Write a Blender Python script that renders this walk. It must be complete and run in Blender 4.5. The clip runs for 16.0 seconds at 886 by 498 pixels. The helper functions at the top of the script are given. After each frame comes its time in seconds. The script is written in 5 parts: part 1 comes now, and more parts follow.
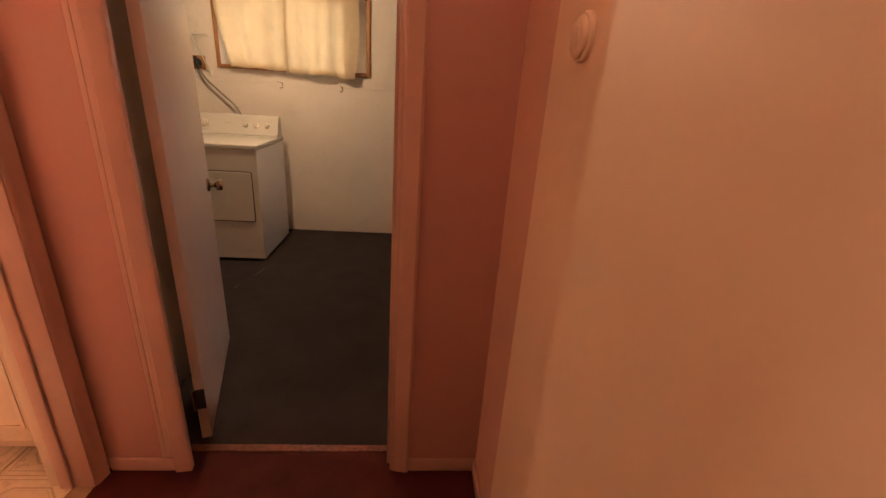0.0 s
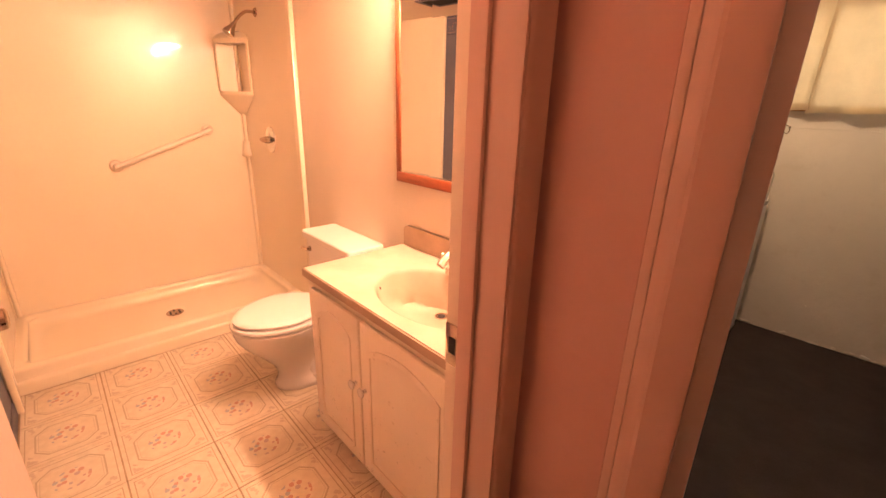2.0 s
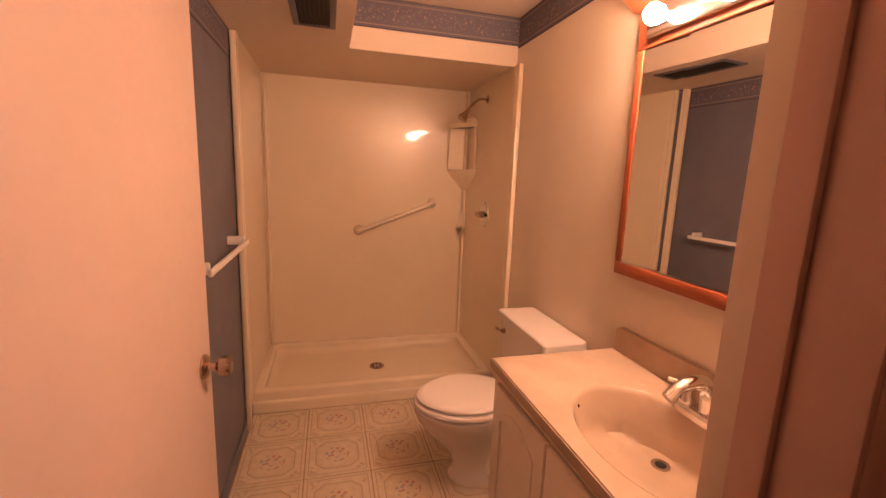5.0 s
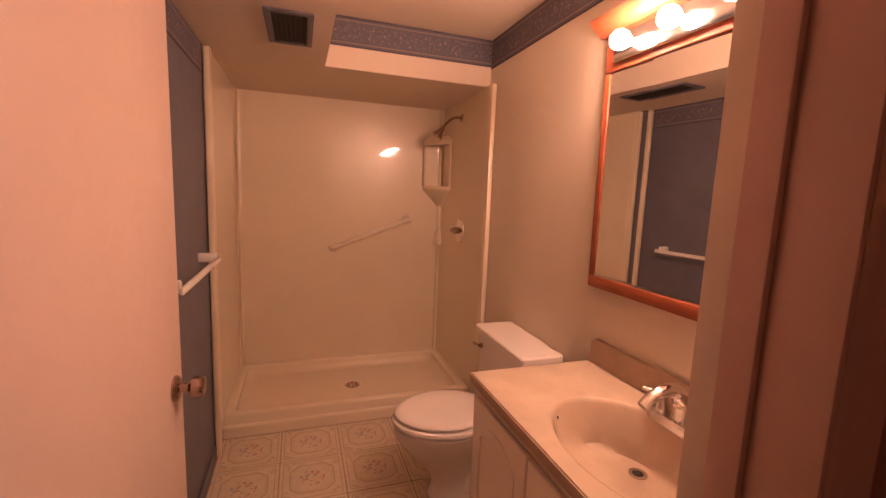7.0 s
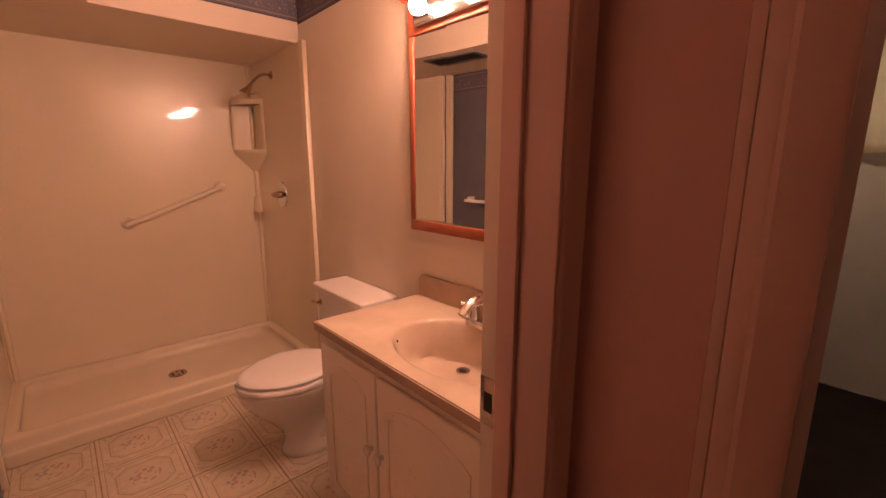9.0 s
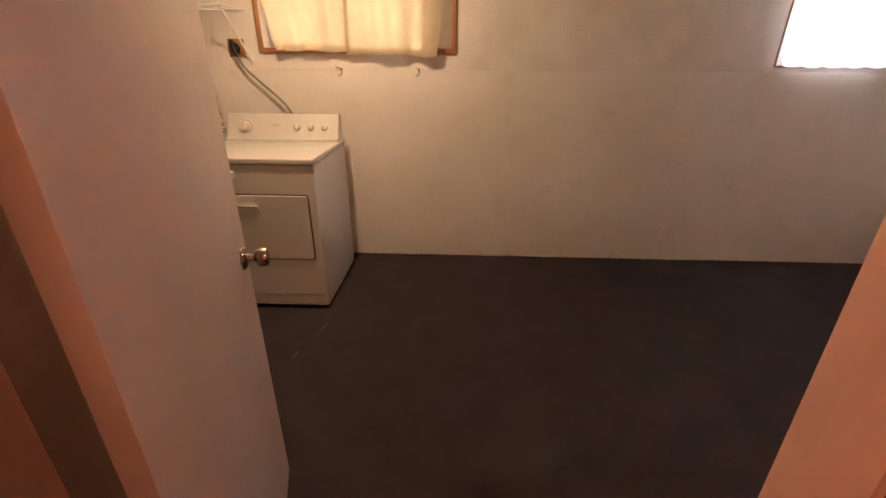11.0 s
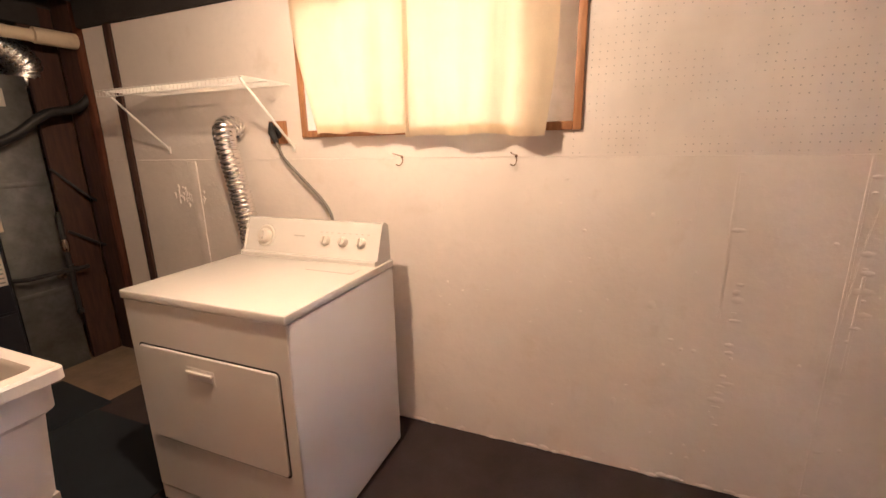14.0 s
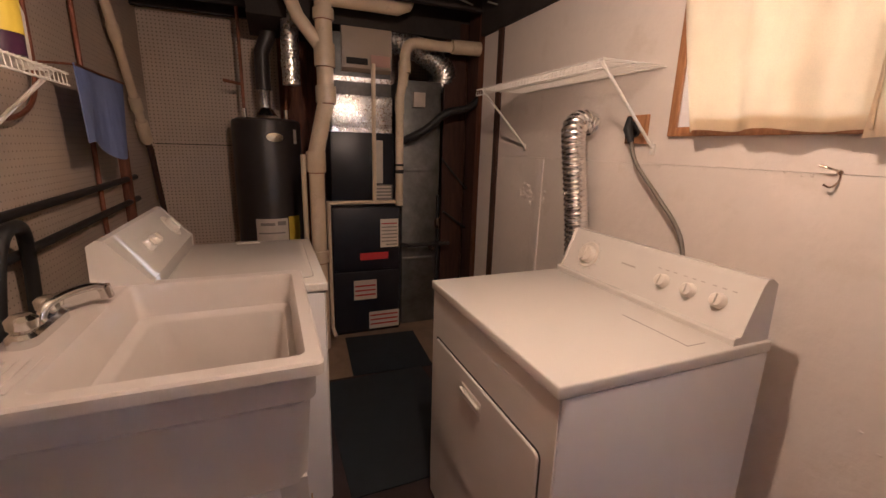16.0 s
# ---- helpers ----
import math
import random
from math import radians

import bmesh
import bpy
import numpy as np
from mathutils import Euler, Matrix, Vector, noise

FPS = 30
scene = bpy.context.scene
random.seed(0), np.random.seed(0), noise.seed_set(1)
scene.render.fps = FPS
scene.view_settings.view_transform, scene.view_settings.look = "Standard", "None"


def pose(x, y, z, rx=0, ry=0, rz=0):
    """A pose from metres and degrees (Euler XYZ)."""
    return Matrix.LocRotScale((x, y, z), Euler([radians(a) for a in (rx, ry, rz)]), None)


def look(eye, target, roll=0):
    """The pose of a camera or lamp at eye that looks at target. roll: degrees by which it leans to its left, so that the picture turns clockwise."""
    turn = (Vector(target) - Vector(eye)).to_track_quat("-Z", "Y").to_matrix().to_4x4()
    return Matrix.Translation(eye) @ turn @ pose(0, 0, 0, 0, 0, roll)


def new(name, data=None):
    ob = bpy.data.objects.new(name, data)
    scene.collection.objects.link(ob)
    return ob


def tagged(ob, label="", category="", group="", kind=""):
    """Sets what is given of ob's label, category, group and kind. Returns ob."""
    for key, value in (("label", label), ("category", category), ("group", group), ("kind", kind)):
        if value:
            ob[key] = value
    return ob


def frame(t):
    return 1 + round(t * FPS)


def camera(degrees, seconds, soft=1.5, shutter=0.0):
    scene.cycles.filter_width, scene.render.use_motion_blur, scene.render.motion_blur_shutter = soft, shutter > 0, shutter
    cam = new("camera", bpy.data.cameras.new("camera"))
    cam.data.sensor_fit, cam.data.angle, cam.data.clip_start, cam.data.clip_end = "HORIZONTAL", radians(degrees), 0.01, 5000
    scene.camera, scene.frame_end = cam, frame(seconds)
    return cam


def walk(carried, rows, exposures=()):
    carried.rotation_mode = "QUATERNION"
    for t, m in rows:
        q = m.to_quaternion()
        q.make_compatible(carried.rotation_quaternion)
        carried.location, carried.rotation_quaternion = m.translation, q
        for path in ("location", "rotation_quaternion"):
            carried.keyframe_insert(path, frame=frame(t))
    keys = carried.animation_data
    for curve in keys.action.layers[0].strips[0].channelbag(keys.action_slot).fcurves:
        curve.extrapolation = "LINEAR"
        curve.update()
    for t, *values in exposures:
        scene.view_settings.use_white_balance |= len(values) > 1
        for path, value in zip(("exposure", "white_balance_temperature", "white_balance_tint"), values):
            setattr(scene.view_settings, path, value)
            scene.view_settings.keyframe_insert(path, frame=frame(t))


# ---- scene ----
cam = camera(92.8, 16.0)
PATH = [
    (0, (1.17, -3.221, 1.389), (1.317, -1.355, 0.684), 3.9),
    (0.5, (0.985, -2.992, 1.417), (0.995, -1.091, 0.797), 2.8),
    (1, (0.832, -2.801, 1.414), (0.325, -0.96, 0.818), 1.7),
    (1.5, (0.673, -2.65, 1.444), (-0.482, -1.128, 0.852), 4.2),
    (2, (0.518, -2.622, 1.42), (-0.862, -1.325, 0.777), 1.6),
    (2.5, (0.409, -2.615, 1.396), (-1.158, -1.571, 0.723), 2.1),
    (3, (0.351, -2.568, 1.385), (-1.361, -1.825, 0.665), 4.0),
    (3.5, (0.336, -2.544, 1.358), (-1.397, -1.89, 0.604), 4.7),
    (4, (0.33, -2.528, 1.328), (-1.374, -1.941, 0.462), 4.2),
    (4.5, (0.319, -2.528, 1.392), (-1.509, -1.958, 0.813), 4.1),
    (5, (0.318, -2.516, 1.429), (-1.582, -1.995, 1.085), 2.2),
    (7.5, (0.331, -2.552, 1.42), (-1.531, -1.871, 1.155), 1.9),
    (8, (0.345, -2.589, 1.398), (-1.451, -1.781, 1.051), 1.3),
    (8.5, (0.373, -2.617, 1.393), (-1.33, -1.626, 1.048), 1.1),
    (9, (0.438, -2.613, 1.376), (-1.012, -1.293, 0.98), -0.0),
    (9.5, (0.543, -2.56, 1.364), (-0.546, -0.975, 0.812), -1.2),
    (10, (0.647, -2.452, 1.355), (0.038, -0.693, 0.625), 0.4),
    (10.2, (0.693, -2.413, 1.384), (0.282, -0.629, 0.578), 0.5),
    (12.3, (0.817, -1.702, 1.381), (0.861, 0.148, 0.622), 0.3),
    (12.5, (0.834, -1.616, 1.387), (0.816, 0.24, 0.642), -0.5),
    (13, (0.852, -1.383, 1.385), (0.718, 0.462, 0.625), -1.3),
    (13.5, (0.876, -1.123, 1.395), (0.662, 0.73, 0.673), -1.0),
    (14, (0.867, -0.9, 1.395), (0.142, 0.902, 0.92), -1.1),
    (14.5, (0.89, -0.697, 1.423), (-0.33, 0.816, 0.949), 2.9),
    (15, (0.781, -0.609, 1.403), (-0.6, 0.772, 0.973), 1.2),
    (15.5, (0.685, -0.568, 1.392), (-0.901, 0.551, 0.908), 1.3),
    (16, (0.618, -0.523, 1.386), (-1.182, 0.213, 0.917), 1.6),
]


EXPOSURES = [(0, 0.8, 6400, 11), (0.5, 0.87, 6500, 12), (1.0, 1.2, 6900, 11), (1.5, 1.14, 6500, 10), (2.0, 0.75, 6400, 10), (2.5, 0.6, 6200, 6), (3.0, 0.28, 6300, 8), (4.0, -0.3, 6500, 13), (5.0, -0.6, 6400, 12),
             (7.5, -0.88, 6000, 18), (9.0, -0.85, 6000, 18), (9.5, -0.8, 6000, 17), (10.0, -0.3, 6400, 12), (10.2, 0.0, 6400, 12), (12.3, 2.2, 5500, 12), (13.5, 2.08, 5500, 12), (14.5, 1.65, 5350, 16), (16.0, 1.09, 5250, 20)]
walk(cam, [(t, look(eye, target, roll)) for t, eye, target, roll in PATH], EXPOSURES)
# ---- world and light ----
world = bpy.data.worlds.new("world")
scene.world = world
world.use_nodes = True
sky = world.node_tree.nodes.new("ShaderNodeTexSky")
sky.sky_type = 'NISHITA'
sky.sun_disc = False
sky.sun_elevation = radians(17)
sky.sun_rotation = radians(15)
world.node_tree.links.new(sky.outputs[0], world.node_tree.nodes["Background"].inputs[0])
world.node_tree.nodes["Background"].inputs[1].default_value = 0.086


def lamp(name, kind, m, power, colour, size=0.1, size_y=0.0):
    data = bpy.data.lights.new(name, kind)
    data.energy, data.color = power, colour
    if kind == "POINT":
        data.shadow_soft_size = size
    if kind == "SUN":
        data.angle = size
    if kind == "AREA":
        data.shape, data.size, data.size_y = "RECTANGLE", size, size_y
    ob = new(name, data)
    ob.matrix_world = m
    return ob


lamp("sun", "SUN", look((0.8, 3.0, 0.95), (0, 0, 0)), 1.15, (1, 0.93, 0.84), radians(0.6))
lamp("bulb_laundry", "POINT", pose(0.03, -0.2, 2.12), 22, (1, 0.68, 0.40), 0.032)
lamp("window_light", "AREA", look((3.15, 1.02, 1.76), (3.15, 0, 1.2)), 31, (0.95, 0.92, 0.95), 0.7, 0.6)
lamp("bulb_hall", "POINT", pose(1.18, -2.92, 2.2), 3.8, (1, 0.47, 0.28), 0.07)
BULB_STRENGTH = 620.0
BULB_COLOUR = (1, 0.54, 0.34)


# ---- materials ----
def nodes_of(name):
    m = bpy.data.materials.new(name)
    m.use_nodes = True
    t = m.node_tree
    return m, t, t.nodes["Principled BSDF"]


def add(t, kind, **sets):
    n = t.nodes.new(kind)
    for key, value in sets.items():
        n.inputs[key.replace("_", " ")].default_value = value
    return n


def mixed(t, a, b, fac, blend="MIX"):
    """A colour mix; a, b and fac are values or sockets."""
    n = t.nodes.new("ShaderNodeMix")
    n.data_type, n.blend_type = "RGBA", blend
    for slot, v in ((0, fac), (6, a), (7, b)):
        if hasattr(v, "links"):
            t.links.new(v, n.inputs[slot])
        else:
            n.inputs[slot].default_value = v if slot == 0 else (*v[:3], 1)
    return n.outputs[2]


def calc(t, op, a, b=0.0, c=0.0):
    n = t.nodes.new("ShaderNodeMath")
    n.operation = op
    for slot, v in enumerate((a, b, c)):
        if hasattr(v, "links"):
            t.links.new(v, n.inputs[slot])
        else:
            n.inputs[slot].default_value = v
    return n.outputs[0]


def ramp(t, fac, lo, hi):
    n = t.nodes.new("ShaderNodeMapRange")
    n.inputs[1].default_value, n.inputs[2].default_value = lo, hi
    t.links.new(fac, n.inputs[0])
    return n.outputs[0]


def noise_tex(t, scale, detail=4.0, stretch=None):
    co = t.nodes.new("ShaderNodeTexCoord")
    n = add(t, "ShaderNodeTexNoise", Scale=scale, Detail=detail, Roughness=0.6)
    if stretch:
        mp = t.nodes.new("ShaderNodeMapping")
        mp.inputs[3].default_value = stretch
        t.links.new(co.outputs["Object"], mp.inputs[0])
        t.links.new(mp.outputs[0], n.inputs[0])
    else:
        t.links.new(co.outputs["Object"], n.inputs[0])
    return n.outputs[0]


def bump(t, b, height, strength, dist=0.01):
    n = add(t, "ShaderNodeBump", Strength=strength, Distance=dist)
    t.links.new(height, n.inputs["Height"])
    if b.inputs["Normal"].links:
        t.links.new(b.inputs["Normal"].links[0].from_socket, n.inputs["Normal"])
    t.links.new(n.outputs[0], b.inputs["Normal"])


def surface(name, colour, rough=0.5, metal=0.0, vary=0.12, scale=3.0, fine=60.0, relief=0.1, stretch=None, spec=0.5, stain=None, rvar=0.16):
    """Paint, plastic, metal or cloth with variation at two scales."""
    m, t, b = nodes_of(name)
    big, small = noise_tex(t, scale, 3.0, stretch), noise_tex(t, fine, 4.0, stretch)
    dark = tuple(c * (1 - vary) for c in colour)
    lite = tuple(min(1.0, c * (1 + vary * 0.6)) for c in colour)
    c = mixed(t, dark, lite, ramp(t, big, 0.3, 0.7))
    c = mixed(t, c, dark, calc(t, "MULTIPLY", ramp(t, small, 0.5, 0.8), 0.5))
    if stain:
        c = mixed(t, c, stain, calc(t, "MULTIPLY", ramp(t, noise_tex(t, scale * 2.7, 6.0), 0.58, 0.75), 0.6))
    t.links.new(c, b.inputs["Base Color"])
    t.links.new(calc(t, "MULTIPLY_ADD", small, rvar, rough - rvar / 2), b.inputs["Roughness"])
    b.inputs["Metallic"].default_value = metal
    b.inputs["Specular IOR Level"].default_value = spec
    if relief:
        bump(t, b, small, relief, 0.004)
    return m


def wood(name, colour, dark, scale=8.0, stretch=(1, 1, 12), rough=0.45):
    m, t, b = nodes_of(name)
    n = noise_tex(t, scale, 6.0, stretch)
    c = mixed(t, dark, colour, ramp(t, n, 0.35, 0.62))
    t.links.new(c, b.inputs["Base Color"])
    b.inputs["Roughness"].default_value = rough
    bump(t, b, n, 0.15, 0.003)
    return m


def gelcoat(name, colour):
    """Glossy moulded fibreglass: a soft body under a clear, faintly wavy skin."""
    m = surface(name, colour, 0.30, rvar=0.06, vary=0.05, scale=1.2, fine=40, relief=0.0)
    t = m.node_tree
    b = t.nodes["Principled BSDF"]
    b.inputs["Coat Weight"].default_value = 1.0
    b.inputs["Coat Roughness"].default_value = 0.045
    n = add(t, "ShaderNodeBump", Strength=0.35, Distance=0.006)
    t.links.new(noise_tex(t, 3.4, 2.0, (0.4, 0.4, 1.6)), n.inputs["Height"])
    t.links.new(n.outputs[0], b.inputs["Coat Normal"])
    t.links.new(n.outputs[0], b.inputs["Normal"])
    return m


def pegboard(name, colour, radius, depth, filled=0.3, pitch=0.0254):
    """Painted hardboard with a square grid of holes in the plane of x or y and z."""
    m, t, b = nodes_of(name)
    co = t.nodes.new("ShaderNodeTexCoord")
    sep = t.nodes.new("ShaderNodeSeparateXYZ")
    t.links.new(co.outputs["Object"], sep.inputs[0])
    across = calc(t, "ADD", sep.outputs[0], sep.outputs[1])
    u = calc(t, "SUBTRACT", calc(t, "FRACT", calc(t, "DIVIDE", across, pitch)), 0.5)
    v = calc(t, "SUBTRACT", calc(t, "FRACT", calc(t, "DIVIDE", sep.outputs[2], pitch)), 0.5)
    d = calc(t, "SQRT", calc(t, "ADD", calc(t, "MULTIPLY", u, u), calc(t, "MULTIPLY", v, v)))
    hole = calc(t, "MULTIPLY", calc(t, "LESS_THAN", d, radius), ramp(t, noise_tex(t, 9.0, 3.0), filled, filled + 0.12))
    base = mixed(t, tuple(k * 0.86 for k in colour), colour, ramp(t, noise_tex(t, 3.0), 0.35, 0.65))
    t.links.new(mixed(t, base, tuple(k * depth for k in colour), hole), b.inputs["Base Color"])
    b.inputs["Roughness"].default_value = 0.6
    bump(t, b, calc(t, "SUBTRACT", 1.0, hole), 0.6, 0.003)
    return m


def vinyl_tile(name):
    """A printed floor tile: cream ground, a ruled octagon, corner sprigs and a bunch of flowers in the middle."""
    m, t, b = nodes_of(name)
    co = t.nodes.new("ShaderNodeTexCoord")
    sep = t.nodes.new("ShaderNodeSeparateXYZ")
    t.links.new(co.outputs["Object"], sep.inputs[0])
    ax, ay = calc(t, "ABSOLUTE", sep.outputs[0]), calc(t, "ABSOLUTE", sep.outputs[1])
    square = calc(t, "MAXIMUM", ax, ay)
    octo = calc(t, "MAXIMUM", square, calc(t, "MULTIPLY", calc(t, "ADD", ax, ay), 0.63))
    r = calc(t, "SQRT", calc(t, "ADD", calc(t, "MULTIPLY", ax, ax), calc(t, "MULTIPLY", ay, ay)))

    def line(v, at, half):
        return calc(t, "LESS_THAN", calc(t, "ABSOLUTE", calc(t, "SUBTRACT", v, at)), half)

    ground = mixed(t, (0.60, 0.50, 0.365), (0.68, 0.585, 0.44), ramp(t, noise_tex(t, 22.0, 5.0), 0.35, 0.65))
    c = mixed(t, ground, (0.45, 0.36, 0.25), line(octo, 0.104, 0.0032))
    c = mixed(t, c, (0.52, 0.43, 0.31), line(octo, 0.094, 0.0014))
    c = mixed(t, c, (0.45, 0.35, 0.24), line(square, 0.137, 0.0022))
    vor = add(t, "ShaderNodeTexVoronoi", Scale=40.0)
    t.links.new(co.outputs["Object"], vor.inputs[0])
    blot = calc(t, "LESS_THAN", vor.outputs["Distance"], 0.42)
    tint = mixed(t, (0.50, 0.24, 0.18), (0.33, 0.35, 0.40), ramp(t, vor.outputs["Color"], 0.3, 0.7))
    bunch = calc(t, "MULTIPLY", blot, calc(t, "LESS_THAN", r, 0.06))
    c = mixed(t, c, tint, calc(t, "MULTIPLY", bunch, 0.85))
    corner = calc(t, "MULTIPLY", calc(t, "GREATER_THAN", calc(t, "ADD", ax, ay), 0.2), calc(t, "LESS_THAN", square, 0.13))
    c = mixed(t, c, (0.47, 0.36, 0.27), calc(t, "MULTIPLY", calc(t, "MULTIPLY", corner, blot), 0.7))
    t.links.new(c, b.inputs["Base Color"])
    b.inputs["Roughness"].default_value = 0.38
    bump(t, b, noise_tex(t, 90.0), 0.08, 0.002)
    return m


def border_paper(name):
    """Slate blue wallpaper border with sprays of pink and cream flowers between ruled edges."""
    m, t, b = nodes_of(name)
    co = t.nodes.new("ShaderNodeTexCoord")
    vor = add(t, "ShaderNodeTexVoronoi", Scale=36.0, Randomness=0.9)
    t.links.new(co.outputs["Object"], vor.inputs[0])
    vor2 = add(t, "ShaderNodeTexVoronoi", Scale=60.0)
    t.links.new(co.outputs["Object"], vor2.inputs[0])
    sep = t.nodes.new("ShaderNodeSeparateXYZ")
    t.links.new(co.outputs["Generated"], sep.inputs[0])
    off_mid = calc(t, "ABSOLUTE", calc(t, "SUBTRACT", sep.outputs[2], 0.5))
    band = calc(t, "LESS_THAN", off_mid, 0.27)
    base = mixed(t, (0.085, 0.08, 0.11), (0.125, 0.115, 0.15), noise_tex(t, 40.0))
    c = mixed(t, base, (0.22, 0.19, 0.175), calc(t, "MULTIPLY", calc(t, "MULTIPLY", calc(t, "LESS_THAN", vor2.outputs["Distance"], 0.34), band), 0.6))
    c = mixed(t, c, (0.34, 0.2, 0.155), calc(t, "MULTIPLY", calc(t, "LESS_THAN", vor.outputs["Distance"], 0.2), band))
    c = mixed(t, c, (0.24, 0.19, 0.17), calc(t, "LESS_THAN", calc(t, "ABSOLUTE", calc(t, "SUBTRACT", off_mid, 0.37)), 0.022))
    c = mixed(t, c, (0.05, 0.045, 0.065), calc(t, "GREATER_THAN", off_mid, 0.46))
    t.links.new(c, b.inputs["Base Color"])
    b.inputs["Roughness"].default_value = 0.6
    return m


def cloth(name, colour, through_light=0.5, vary=0.1):
    m, t, b = nodes_of(name)
    c = mixed(t, tuple(k * (1 - vary) for k in colour), colour, ramp(t, noise_tex(t, 6.0), 0.35, 0.65))
    c = mixed(t, c, tuple(k * 0.8 for k in colour), calc(t, "MULTIPLY", ramp(t, noise_tex(t, 300.0), 0.45, 0.7), 0.4))
    t.links.new(c, b.inputs["Base Color"])
    b.inputs["Roughness"].default_value = 0.9
    b.inputs["Specular IOR Level"].default_value = 0.1
    bump(t, b, noise_tex(t, 7.0, 2.0, (1.3, 1.3, 0.35)), 0.5, 0.03)
    if through_light:
        tr = t.nodes.new("ShaderNodeBsdfTranslucent")
        t.links.new(b.inputs["Normal"].links[0].from_socket, tr.inputs["Normal"])
        t.links.new(c, tr.inputs[0])
        mx = t.nodes.new("ShaderNodeMixShader")
        mx.inputs[0].default_value = through_light
        t.links.new(b.outputs[0], mx.inputs[1])
        t.links.new(tr.outputs[0], mx.inputs[2])
        t.links.new(mx.outputs[0], t.nodes["Material Output"].inputs[0])
    return m


def glow(name, colour, strength):
    m, t, b = nodes_of(name)
    b.inputs["Base Color"].default_value = (0.9, 0.85, 0.75, 1)
    b.inputs["Emission Color"].default_value = (*colour, 1)
    b.inputs["Emission Strength"].default_value = strength
    return m


def clear_glass(name):
    m, t, b = nodes_of(name)
    b.inputs["Base Color"].default_value = (0.95, 0.97, 0.96, 1)
    b.inputs["Roughness"].default_value = 0.03
    b.inputs["Transmission Weight"].default_value = 1.0
    b.inputs["IOR"].default_value = 1.45
    return m


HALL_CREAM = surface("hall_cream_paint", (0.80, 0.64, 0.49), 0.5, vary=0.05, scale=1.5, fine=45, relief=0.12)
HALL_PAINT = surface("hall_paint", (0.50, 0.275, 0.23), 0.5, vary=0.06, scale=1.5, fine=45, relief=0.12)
# salmon tone that puts the shade at the right wall's end into colour
HALL_SHADE = surface("hall_shade_colour", (0.64, 0.40, 0.31), 0.5, vary=0.06, scale=1.5, fine=45, relief=0.12)
HALL_TRIM = surface("hall_trim", (0.55, 0.355, 0.29), 0.35, vary=0.06, scale=4, fine=50, relief=0.05)
HALL_FLOOR = surface("hall_floor", (0.07, 0.016, 0.014), 0.85, spec=0.15, vary=0.3, scale=6, fine=150, relief=0.4)
DOOR_PAINT = surface("door_paint", (0.64, 0.49, 0.42), 0.4, vary=0.05, scale=2, fine=40, relief=0.05)
BATH_PAINT = surface("bath_paint", (0.68, 0.58, 0.46), 0.45, vary=0.05, scale=1.6, fine=60, relief=0.1)
BATH_BLUE = surface("bath_blue_paper", (0.13, 0.125, 0.155), 0.55, vary=0.12, scale=5, fine=120, relief=0.08)
BATH_CEIL = surface("bath_ceiling_paint", (0.74, 0.62, 0.5), 0.7, vary=0.05, scale=2, fine=70, relief=0.15)
BORDER = border_paper("border_paper")
FIBREGLASS = gelcoat("shower_fibreglass", (0.78, 0.67, 0.50))
TILE = vinyl_tile("vinyl_tile")
GROUT = surface("tile_joint", (0.40, 0.29, 0.18), 0.7, vary=0.2, scale=8, fine=100)
CERAMIC = surface("ceramic", (0.78, 0.72, 0.66), 0.08, vary=0.03, scale=3, fine=20, relief=0.0)
MARBLE = surface("cultured_marble", (0.51, 0.395, 0.295), 0.13, rvar=0.05, vary=0.12, scale=6, fine=160, relief=0.0, stain=(0.46, 0.35, 0.26))
EDGE_TAN = surface("counter_edge", (0.40, 0.28, 0.19), 0.35, vary=0.12, scale=12, fine=100)
CABINET = surface("vanity_paint", (0.76, 0.66, 0.53), 0.3, vary=0.05, scale=3, fine=50, relief=0.05)
OAK = wood("oak_frame", (0.31, 0.075, 0.028), (0.22, 0.052, 0.02), 10, (10, 10, 1), 0.4)
OAK_ACROSS = wood("oak_frame_across", (0.31, 0.075, 0.028), (0.22, 0.052, 0.02), 10, (1, 10, 10), 0.4)
CHROME = surface("chrome", (0.75, 0.74, 0.72), 0.14, 1.0, vary=0.05, scale=20, fine=60, relief=0.0)
BRASS = surface("aged_nickel", (0.45, 0.36, 0.29), 0.2, 1.0, rvar=0.06, vary=0.08, scale=25, fine=80, relief=0.0)
MIRROR, _t, _b = nodes_of("mirror")
_b.inputs["Base Color"].default_value = (0.88, 0.89, 0.88, 1)
_b.inputs["Metallic"].default_value, _b.inputs["Roughness"].default_value = 1.0, 0.01
BLACK = surface("black_void", (0.012, 0.011, 0.011), 0.7, vary=0.2)
WALL_OLD = surface("old_white_wall", (0.78, 0.70, 0.63), 0.5, vary=0.07, scale=2.2, fine=28, relief=0.6, stain=(0.64, 0.55, 0.45))
PEG = pegboard("painted_pegboard", (0.78, 0.70, 0.63), 0.10, 0.62, 0.42)
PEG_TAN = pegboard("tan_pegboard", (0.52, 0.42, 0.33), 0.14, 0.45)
PEG_GREY = pegboard("tan_grey_pegboard", (0.62, 0.49, 0.38), 0.2, 0.4, 0.2)
LAUNDRY_FLOOR = surface("laundry_floor_paint", (0.038, 0.0268, 0.0265), 0.85, spec=0.1, vary=0.22, scale=5, fine=110, relief=0.35, stain=(0.03, 0.024, 0.023))
TAN_FLOOR = surface("bare_concrete_floor", (0.25, 0.17, 0.11), 0.75, vary=0.25, scale=5, fine=80, relief=0.3)
